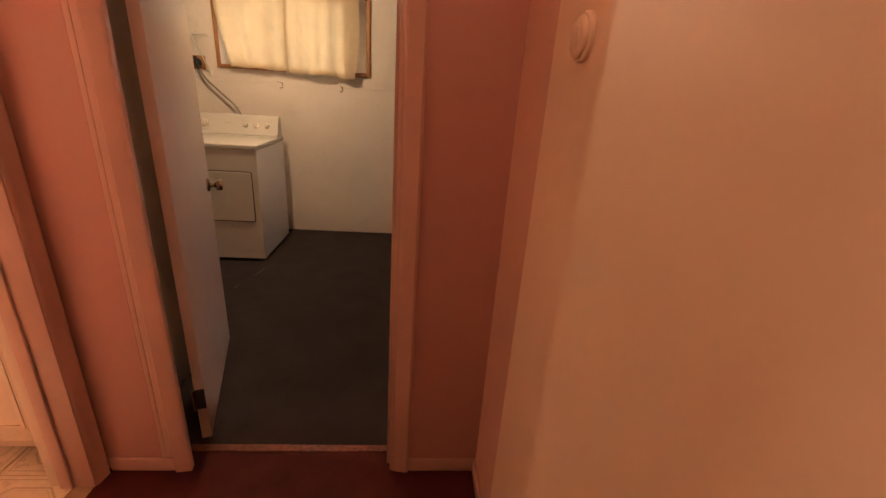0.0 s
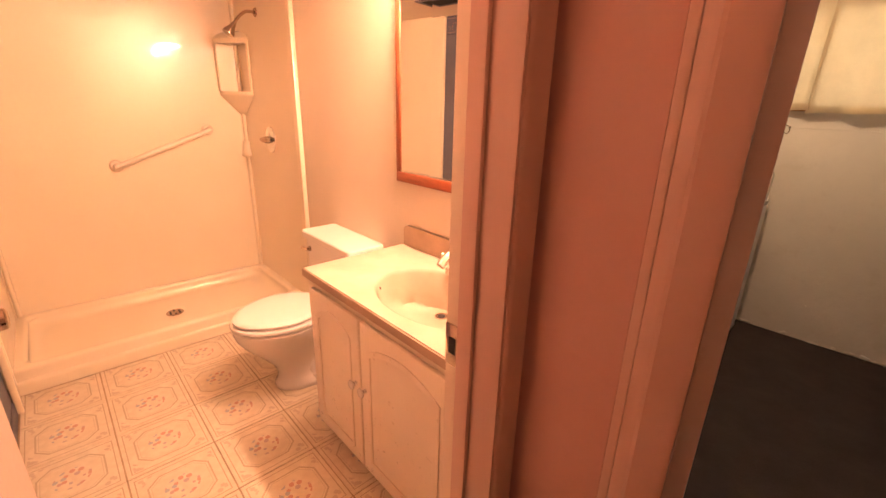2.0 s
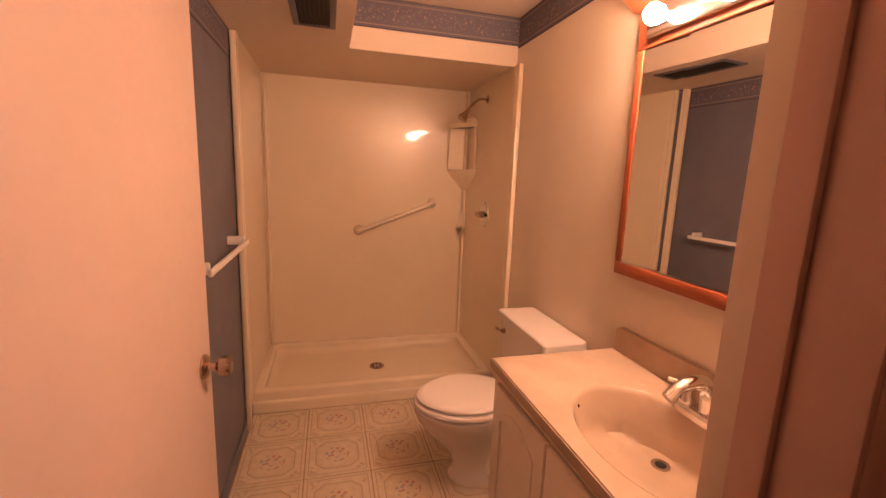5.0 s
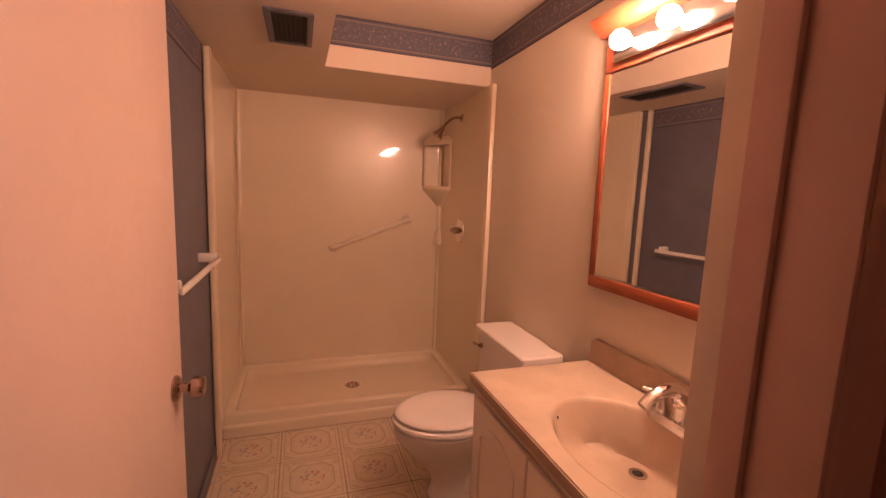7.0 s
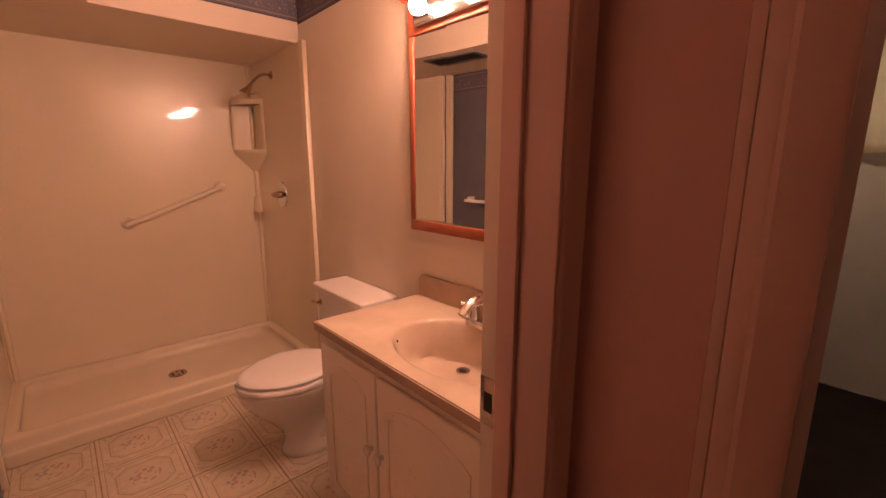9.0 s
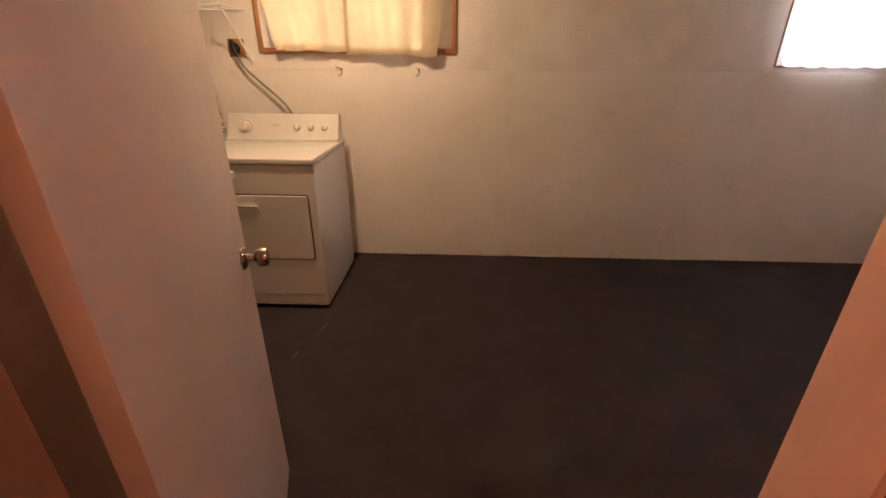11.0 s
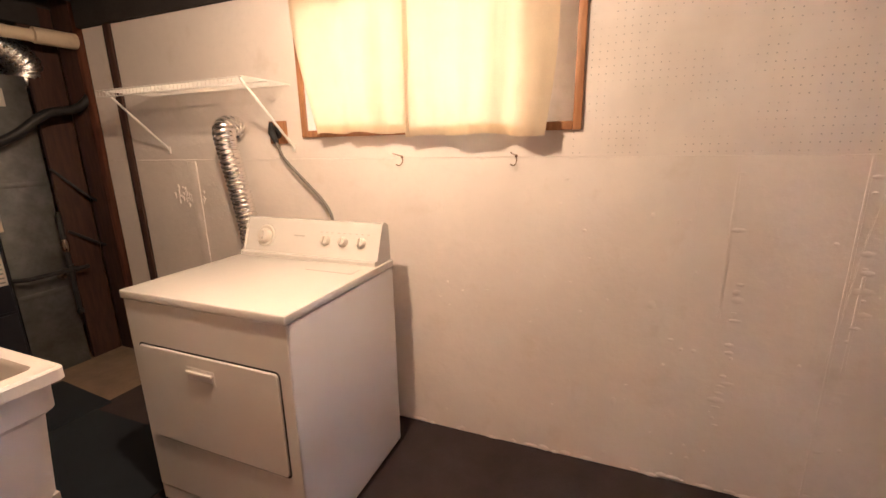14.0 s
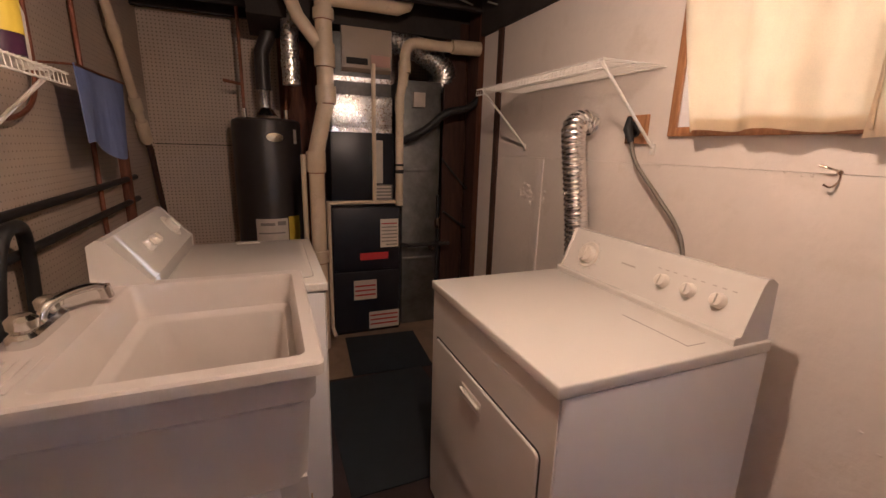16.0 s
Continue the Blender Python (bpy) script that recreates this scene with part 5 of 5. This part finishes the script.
cord = part("plug", G().tube([(-0.02, -0.0314, 0.045), (-0.005, -0.0494, 0.0), (0.015, -0.0454, -0.05)], [0.010, 0.018, 0.012], 12), RUBBER, out, "black plug")
part("cable", G().tube(smooth_path([(0.012, -0.045, -0.045), (0.06, -0.05, -0.13), (0.18, -0.055, -0.24), (0.29, -0.065, -0.34), (0.345, -0.085, -0.43), (0.36, -0.1, -0.6)]), 0.0075, 10), GREY_CORD, cord, "grey power cable")

# things on and by the sink wall
def bottle(m, prof, body, cap, label, band=None):
    b = thing("bottle", m, label, "bottle")
    part("body", G().lathe(prof, n=24), body, b)
    r, h = prof[-1]
    part("cap", G().lathe([(r + 0.006, h + 0.0004), (r + 0.006, h + 0.03), (r, h + 0.034), (0, h + 0.034)], n=18), cap, b)
    if band:
        part("paper_label", G().lathe([(prof[2][0] + 0.0006, band[0]), (prof[2][0] + 0.0012, band[0]), (prof[2][0] + 0.0012, band[1]), (prof[2][0] + 0.0006, band[1])], n=24), YELLOW, b, "yellow printed label")
    return b


SH = 1.5605
PURPLE = surface("purple_plastic", (0.05, 0.012, 0.04), 0.35, vary=0.08)
bottle(pose(-0.72, -1.09, SH), [(0.03, 0), (0.06, 0.004), (0.06, 0.2), (0.05, 0.23), (0.022, 0.25)], PURPLE, PURPLE, "dark purple detergent bottle with a yellow label", (0.05, 0.19))
bottle(pose(-0.84, -1.1, SH), [(0.02, 0), (0.033, 0.004), (0.034, 0.12), (0.026, 0.15), (0.014, 0.17)], PLASTIC, WIRE, "small white plastic bottle on the shelf")


def hanging(u, v):
    x = 0.3 - 0.6 * u + 0.06 * u * (1 - v)
    w = 0.012 * math.sin(9 * u + 1) * (1.2 - v)
    return (x, w, -0.29 + 0.29 * v - 0.08 * u * (1 - v) + 0.02 * (1 - v) * math.sin(7 * u)), (0.1 * math.cos(9 * u + 1), 1, 0)


single("hand_towel", G().sheet(hanging, 40, 14, 0.004), BLUE_TOWEL, "blue towel hanging from a wall pipe", "towel", pose(-1.76, SY + 0.15, 1.655))
single("towel_rail", G().tube([(-2.055, SY + 0.155, 1.650), (-1.465, SY + 0.155, 1.650)], 0.0045, 10).tube([(-1.47, SY + 0.155, 1.650), (-1.47, SY + 0.0125, 1.650)], 0.0045, 8).tube([(-2.05, SY + 0.155, 1.650), (-2.05, SY + 0.0125, 1.650)], 0.0045, 8), COPPER, "thin brown rail fixed to the wall", "rail")
waste = thing("drain_pipe", pose(-2.1, SY + 0.07, 2.33), "slanting white plastic drain pipe", "pipe")
d0, d1 = Vector((0, 0, 0)), Vector((-0.66, 0, -0.97))
part("run", G().tube([d0, d1], 0.024, 16), PVC, waste)
for u0, u1, r in ((0.36, 0.44, 0.03), (0.72, 0.80, 0.033), (0.86, 0.99, 0.036)):
    part("coupling", G().tube([d0.lerp(d1, u0), d0.lerp(d1, u0 + 0.008), d0.lerp(d1, u1 - 0.008), d0.lerp(d1, u1)], [r - 0.004, r, r, r - 0.004], 18), PVC, waste)
part("tail", G().tube([d0.lerp(d1, 0.99), d0.lerp(d1, 1.04) + Vector((-0.03, 0, 0)), (-1.03, -0.01, -1.75)], 0.019, 12), DARK_WOOD, waste, "dark brown tail pipe")
single("copper_pipe", G().tube([(-1.93, SY + 0.03, 2.33), (-1.93, SY + 0.03, 1.0), (-1.93, SY + 0.03, 0.1)], 0.011, 10), COPPER, "vertical brown copper water pipe", "pipe", group="pipes on the sink wall")
single("copper_pipe", G().tube([(-2.35, SY + 0.03, 1.4), (-2.35, SY + 0.03, 0.1)], 0.03, 12), STUD, "vertical rusty brown pipe", "pipe", group="pipes on the sink wall")
for z in (1.16, 1.03):
    single("iron_pipe", G().tube([(-2.5, SY + 0.04, z), (-0.9, SY + 0.04, z - 0.02)], 0.016, 12), BLACK_IRON, "black iron pipe along the sink wall", "pipe", group="pipes on the sink wall")
single("washer_hose", G().tube(smooth_path([(-1.1, SY + 0.05, 0.7), (-1.09, SY + 0.07, 1.0), (-1.0, SY + 0.1, 1.12), (-0.88, SY + 0.1, 1.08), (-0.82, SY + 0.08, 0.8)]), 0.02, 12), RUBBER, "black rubber washer drain hose", "hose")
single("supply_hose", G().tube(smooth_path([(-0.95, SY + 0.03, 1.9), (-1.05, SY + 0.05, 1.5), (-1.2, SY + 0.05, 1.44), (-1.4, SY + 0.05, 1.55), (-1.45, SY + 0.04, 1.9)]), 0.008, 8), COPPER, "looped brown supply tube", "hose")

# furnace
fu = thing("furnace", pose(-2.35, 0.09, 0), "dark blue gas furnace with white warning labels", "furnace")
part("lower_cabinet", G().box(-0.62, 0, -0.25, 0.255, 0.02, 0.97, 0.008), FURNACE, fu)
part("upper_door", G().box(0.0005, 0.012, -0.235, 0.24, 0.5, 0.955, 0.005), FURNACE, fu)
part("lower_door", G().box(0.0005, 0.012, -0.235, 0.24, 0.045, 0.485, 0.005), FURNACE, fu)
part("foot_plinth", G().box(-0.6, -0.01, -0.24, 0.245, 0.0, 0.0198), BLACK, fu)
part("coil_case", G().box(-0.62, -0.06, -0.225, 0.225, 0.972, 1.47, 0.006), FURNACE, fu)
part("plenum", G().box(-0.6, -0.07, -0.21, 0.21, 1.4705, 1.715, 0.004), FOIL, fu, "shiny foil covered plenum")
# the upper half's unlit reflection is put into a darker, duller metal
part("plenum_top", G().box(-0.6, -0.075, -0.205, 0.205, 1.7155, 2.1, 0.004), GALV, fu, "plenum top in dull metal for its unlit reflection")
part("foil_tape", G().box(-0.0698, -0.066, -0.21, 0.21, 1.472, 1.5).box(-0.0698, -0.066, -0.21, 0.21, 1.66, 1.70).box(-0.0748, -0.071, -0.205, 0.205, 1.80, 1.83), FOIL, fu)
lab = part("warning_label", G().box(0.0123, 0.0132, 0.1, 0.235, 0.66, 0.87), PAPER, fu, "white printed warning label")
for k in range(7):
    part("print_line", G().box(0.0134, 0.0139, 0.11 if k else 0.14, 0.225, 0.675 + 0.026 * k, 0.684 + 0.026 * k), RED_INK if k == 6 else INK, lab)
part("red_badge", G().box(0.0123, 0.0135, -0.05, 0.16, 0.572, 0.625, 0.0005, 1), RED_INK, fu, "red badge plate")
for y0, y1, z0, z1 in ((-0.1, 0.07, 0.27, 0.42), (0.01, 0.24, 0.03, 0.165)):
    lab = part("warning_label", G().box(0.0123, 0.0132, y0, y1, z0, z1), PAPER, fu, "white printed warning label")
    for k in range(3):
        part("print_line", G().box(0.0134, 0.0139, y0 + 0.01, y1 - 0.01, z0 + 0.03 + 0.035 * k, z0 + 0.042 + 0.035 * k), RED_INK, lab)
lab = part("warning_label", G().box(-0.0598, -0.059, 0.07, 0.14, 1.12, 1.42), PAPER, fu)
lab = part("rating_plate", G().box(-0.0598, -0.059, 0.06, 0.21, 1.0, 1.11), INK, fu)
for k in range(4):
    part("print_line", G().box(-0.0588, -0.0583, 0.07, 0.2, 1.015 + 0.024 * k, 1.027 + 0.024 * k), PAPER, lab)
hum = thing("humidifier", pose(-2.36, 0.12, 1.86), "beige humidifier box on the furnace plenum", "humidifier")
part("cover", G().prism([(0.0, 0.0), (0.045, 0.02), (0.06, 0.16), (0.04, 0.27), (0.0, 0.28)], -0.165, 0.165, "y"), BEIGE_BOX, hum, m=pose(-0.06, 0, 0))
part("name_panel", G().box(-0.002, 0.004, -0.14, 0.0, 0.04, 0.08, 0.001), BLACK, hum)
part("paper_label", G().box(-0.002, 0.004, 0.02, 0.15, 0.035, 0.105, 0.001), surface("pink_label", (0.5, 0.3, 0.24), 0.6), hum)
rd = thing("return_duct", pose(-2.42, 0.52, 0), "grey galvanised return air duct", "duct")
part("casing", G().box(-0.5, 0, -0.145, 0.15, 0.0, 1.84, 0.004), GALV, rd)
for z in (0.52, 1.2):
    part("seam", G().box(0.0003, 0.006, -0.145, 0.15, z, z + 0.03, 0.001), GALV, rd)
part("switch_box", G().box(0.0003, 0.03, -0.07, 0.02, 1.66, 1.76, 0.003), PAPER, rd, "pale electrical switch box")
part("gas_valve", G().lathe([(0.02, 0), (0.024, 0.03), (0.012, 0.05), (0, 0.05)], (0.0005, 0.09, 0.62), "x", 12), BRASS, rd)
gas = thing("gas_pipe", pose(-2.335, 0.6, 0.62), "black iron gas pipe with a brass valve", "pipe")
part("run", G().tube([(-0.02, -0.245, 0.05), (0.03, -0.2, 0.05), (0.03, 0.12, 0.05)], 0.013, 12), BLACK_IRON, gas)
part("drop", G().tube([(0.03, 0.02, 0.42), (0.03, 0.02, -0.22)], 0.013, 12), BLACK_IRON, gas)
part("tee", G().tube([(0.03, 0.02, 0.015), (0.03, 0.02, 0.085)], 0.019, 14).tube([(0.03, -0.02, 0.05), (0.03, 0.06, 0.05)], 0.019, 14), BLACK_IRON, gas)
part("valve", G().tube([(0.03, 0.02, 0.17), (0.03, 0.02, 0.19), (0.03, 0.02, 0.23), (0.03, 0.02, 0.25)], [0.015, 0.022, 0.022, 0.015], 12), BRASS, gas, "brass gas valve")
part("cap", G().lathe([(0.018, -0.24), (0.018, -0.215), (0.0, -0.21)], (0.03, 0.02, 0), "z", 12), BLACK_IRON, gas)
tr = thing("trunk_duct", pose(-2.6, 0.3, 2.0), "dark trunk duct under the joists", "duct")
part("casing", G().box(-0.4, 0.2, -0.9, 0.5, 0.135, 0.33, 0.004), JOIST_AND_SHADE, tr)

pvc = thing("vent_stack", pose(-2.2, -0.222, 0), "yellowed plastic vent stack with a branch", "pipe")
part("riser", G().tube([(0, -0.03, 0), (0, -0.03, 1.3)], 0.048, 20), PVC, pvc)
part("offset", G().tube([(0, -0.03, 1.3), (0, -0.02, 1.36), (0, 0.04, 1.62), (0, 0.045, 1.7)], 0.05, 20), PVC, pvc)
part("upper", G().tube([(0, 0.045, 1.66), (0, 0.045, 2.34)], 0.05, 20), PVC, pvc)
for y, z0, z1, r0 in ((-0.03, 1.21, 1.34, 0.058), (0.045, 1.63, 1.73, 0.06), (0.045, 1.84, 1.97, 0.06), (0.045, 2.1, 2.16, 0.06), (-0.03, 0.62, 0.7, 0.057)):
    c = part("coupling", G().lathe([(0.045, z0), (r0, z0), (r0 + 0.002, z0 + 0.008), (r0 + 0.002, z1 - 0.008), (r0, z1), (0.045, z1)], (0, y, 0), "z", 24), PVC, pvc)
    part("glue_line", G().tube([(0, y, z0 - 0.006), (0, y, z0 - 0.0005)], 0.0525, 20), COPPER, c, "dark cement line")
part("branch", G().tube([(0, 0.04, 1.93), (0, -0.1, 2.1), (0, -0.14, 2.2), (0, -0.14, 2.34)], 0.04, 18), PVC, pvc)
part("cross_arm", G().tube([(0, 0.09, 2.22), (0.0, 0.5, 2.22), (-0.02, 0.56, 2.25), (-0.05, 0.6, 2.33)], 0.042, 18), PVC, pvc)
part("slim_pipe", G().tube([(0.03, -0.11, 0.0), (0.03, -0.11, 1.32)], 0.016, 12), PVC, pvc)
intake = thing("intake_pipe", pose(-2.28, 0.315, 0), "yellowed plastic air intake pipe with elbow", "pipe")
part("drop", G().tube([(0, 0.0, 0.975), (0, 0.0, 1.68)], 0.027, 16).tube([(0, 0.02, 1.78), (0, 0.04, 1.98)], 0.034, 16).tube([(0, 0.0, 1.6), (0, 0.0, 1.7), (0, 0.02, 1.8)], 0.031, 16), PVC, intake)
part("collar", G().lathe([(0.03, 1.86), (0.042, 1.86), (0.042, 1.93), (0.03, 1.93)], (0, 0.035, 0), "z", 18), PVC, intake)
part("elbow", G().tube(smooth_path([(0, 0.035, 1.9), (0, 0.045, 2.0), (0, 0.1, 2.05), (0, 0.25, 2.05)]), 0.036, 16), PVC, intake)
part("run", G().tube([(0, 0.24, 2.05), (0.03, 0.5, 2.05)], 0.034, 16).tube([(0.03, 0.36, 2.05), (0.06, 0.62, 2.05)], 0.046, 16), PVC, intake)
part("clamp", G().tube([(0, 0, 1.2), (0, 0, 1.225)], 0.031, 16).tube([(0, 0, 1.25), (0, 0, 1.265)], 0.031, 16), RUBBER, intake)
cond = thing("condensate_pipe", pose(-2.29, 0.09, 0), "thin white plastic condensate pipe", "pipe")
part("run", G().tube([(0, 0.05, 1.9), (0, 0.05, 1.0)], 0.014, 12).tube([(0, 0.2, 1.0), (0, -0.265, 1.0)], 0.014, 12).tube([(0, -0.265, 1.012), (0, -0.265, 0.1), (0.05, -0.25, 0.05)], 0.014, 12), PVC, cond)
fl = thing("flex_duct", pose(-2.55, 0.6, 1.95), "crumpled silver flexible duct near the ceiling", "duct")
fp = smooth_path([(0.05, -0.32, 0.16), (0.06, -0.15, 0.13), (0.08, 0.0, 0.06), (0.08, 0.1, -0.02), (0.02, 0.12, -0.1), (-0.1, 0.12, -0.12)], 14)
part("sleeve", G().tube(fp, [0.085 + 0.006 * math.sin(k * 2.1) for k in range(len(fp))], 20), FOIL, fl)
single("coolant_line", G().tube(smooth_path([(-2.35, 0.36, 1.42), (-2.28, 0.5, 1.5), (-2.25, 0.65, 1.62), (-2.24, 0.84, 1.68), (-2.22, 1.0, 1.9)]), 0.026, 12), RUBBER, "black insulated coolant line", "pipe")
for k, (y0, z0, y1, z1) in enumerate(((0.68, 1.3, 1.05, 1.0), (0.7, 0.9, 1.1, 0.75))):
    single("cable", G().tube(smooth_path([(-2.4, y0, z0), (-2.36, (y0 + y1) / 2, (z0 + z1) / 2 - 0.06), (-2.4, y1, z1)]), 0.009, 8), BLACK_IRON, "dark cable beside the return duct", "cable", group="cables by the duct")

wh = thing("water_heater", pose(-2.86, -0.53, 0), "tall dark grey water heater with paper labels", "water heater")
part("tank", G().lathe([(0.226, 0.03), (0.236, 0.04), (0.236, 1.5), (0.23, 1.535), (0.2, 1.55), (0.0, 1.555)], n=48), HEATER, wh)
part("base_ring", G().lathe([(0.21, 0.0), (0.222, 0.0), (0.222, 0.0295), (0.21, 0.0295)], n=40), BLACK, wh)


def wrapped(a0, a1, z0, z1, r=0.2375):
    """A paper label bent round the tank, between two angles."""
    def at(u, v):
        a = radians(a0 + (a1 - a0) * u)
        return (r * math.cos(a), r * math.sin(a), z0 + (z1 - z0) * v), (math.cos(a), math.sin(a), 0)
    return G().sheet(at, 16, 2, 0.001)


part("energy_label", wrapped(28, 52, 0.66, 0.86), YELLOW, wh, "yellow energy label")
lab = part("paper_label", wrapped(-28, 26, 0.68, 0.85), PAPER, wh)
part("print_line", wrapped(-20, 4, 0.8, 0.82, 0.2385), INK, lab)
part("print_line", wrapped(8, 22, 0.8, 0.83, 0.2385), INK, lab)
part("print_line", wrapped(-24, 20, 0.74, 0.75, 0.2385), INK, lab)
part("badge", G().lathe([(0.038, 0.0), (0.038, 0.004), (0, 0.006)], (0.2365, 0.0, 1.42), "x", 24, 1.5, 0.8), CHROME, wh, "oval chrome badge", m=pose(0, 0, 0, 0, 0, 12))
part("side_label", wrapped(48, 56, 1.38, 1.48), PAPER, wh)
part("draft_hood", G().lathe([(0.075, 1.575), (0.08, 1.575), (0.05, 1.62), (0.04, 1.63), (0.04, 1.74), (0.052, 1.76)], n=24), CHROME, wh, "shiny draft hood")
part("flue", G().tube([(0, 0, 1.75), (0.0, 0.0, 2.0), (0.02, 0.05, 2.12), (0.02, 0.06, 2.33)], 0.052, 20), HEATER, wh)
for y in (-0.14, 0.14):
    part("nipple", G().tube([(0, y, 1.55), (0, y, 1.62)], 0.016, 12), CHROME, wh)
part("cold_pipe", G().tube([(0, -0.14, 1.6), (0, -0.14, 2.33)], 0.011, 10).tube([(-0.0, -0.14, 1.78), (0.0, -0.26, 1.8)], 0.011, 10), COPPER, wh)
part("hot_pipe", G().tube([(0, 0.14, 1.6), (0, 0.16, 1.85), (0, 0.16, 2.33)], 0.011, 10), COPPER, wh)
single("flue_pipe", G().tube([(-2.45, -0.36, 1.75), (-2.45, -0.36, 2.0), (-2.45, -0.34, 2.33)], 0.055, 20).tube([(-2.45, -0.36, 1.86), (-2.45, -0.36, 1.9)], 0.059, 20), FOIL, "silver flue pipe beside the water heater", "pipe")
structure("wall_panel_plywood", G().box(-3.1, -3.06, -0.42, -0.05, 0.0, 2.3, 0.003), STUD)
for k, (y0, y1) in enumerate(((-0.9, -0.3), (-0.2, 0.7), (0.75, 1.2))):
    single("ceiling_cable", G().tube(smooth_path([(-1.2 - 0.35 * k, y0, 2.243), (-1.5 - 0.2 * k, (y0 + y1) / 2, 2.22), (-1.9 - 0.1 * k, y1, 2.243)]), 0.006, 8), GREY_CORD, "grey cable stapled under the joists", "cable", group="cables under the joists")
scratch = G().tube([(0.0, -0.28, 0.0), (0.02, -0.2, 0.0), (0.03, -0.14, 0.0)], 0.001, 5).tube([(-0.06, -0.48, 0.0), (-0.045, -0.42, 0.0)], 0.001, 5)
structure("floor_scratch", scratch, TAN_FLOOR)

# ---- printed vinyl floor tiles, each its own piece ----
tx, ty, x0, y0 = 0.316, 0.311, -2.165, -2.64
shared = G().box(-tx / 2 + 0.003, tx / 2 - 0.003, -ty / 2 + 0.003, ty / 2 - 0.003, -0.0005, 0.0035).mesh("floor_tile", TILE)
bath_floor = bpy.data.objects["floor_bathroom"]
for i in range(0, 7):
    for j in range(-1, 4):
        cx, cy = x0 + tx * (i + 0.5), y0 + ty * (j + 0.5)
        wide = [max(cx - tx / 2, -2.149) + 0.003, min(cx + tx / 2, 0.02) - 0.003, max(cy - ty / 2, BY0 + 0.001) + 0.003, min(cy + ty / 2, BY1 - 0.001) - 0.003]
        if wide[1] - wide[0] < 0.02 or wide[3] - wide[2] < 0.02:
            continue
        if wide[0] > -0.06 and not DOOR_Y0 < cy < DOOR_Y1:
            continue
        whole = abs(wide[1] - wide[0] - tx + 0.006) < 1e-6 and abs(wide[3] - wide[2] - ty + 0.006) < 1e-6
        me = shared if whole else G().box(wide[0] - cx, wide[1] - cx, wide[2] - cy, wide[3] - cy, -0.0005, 0.0035).mesh("floor_tile", TILE)
        tile = new("floor_tile", me)
        tile.parent = bath_floor
        tile.location = (cx, cy, 0.0008)
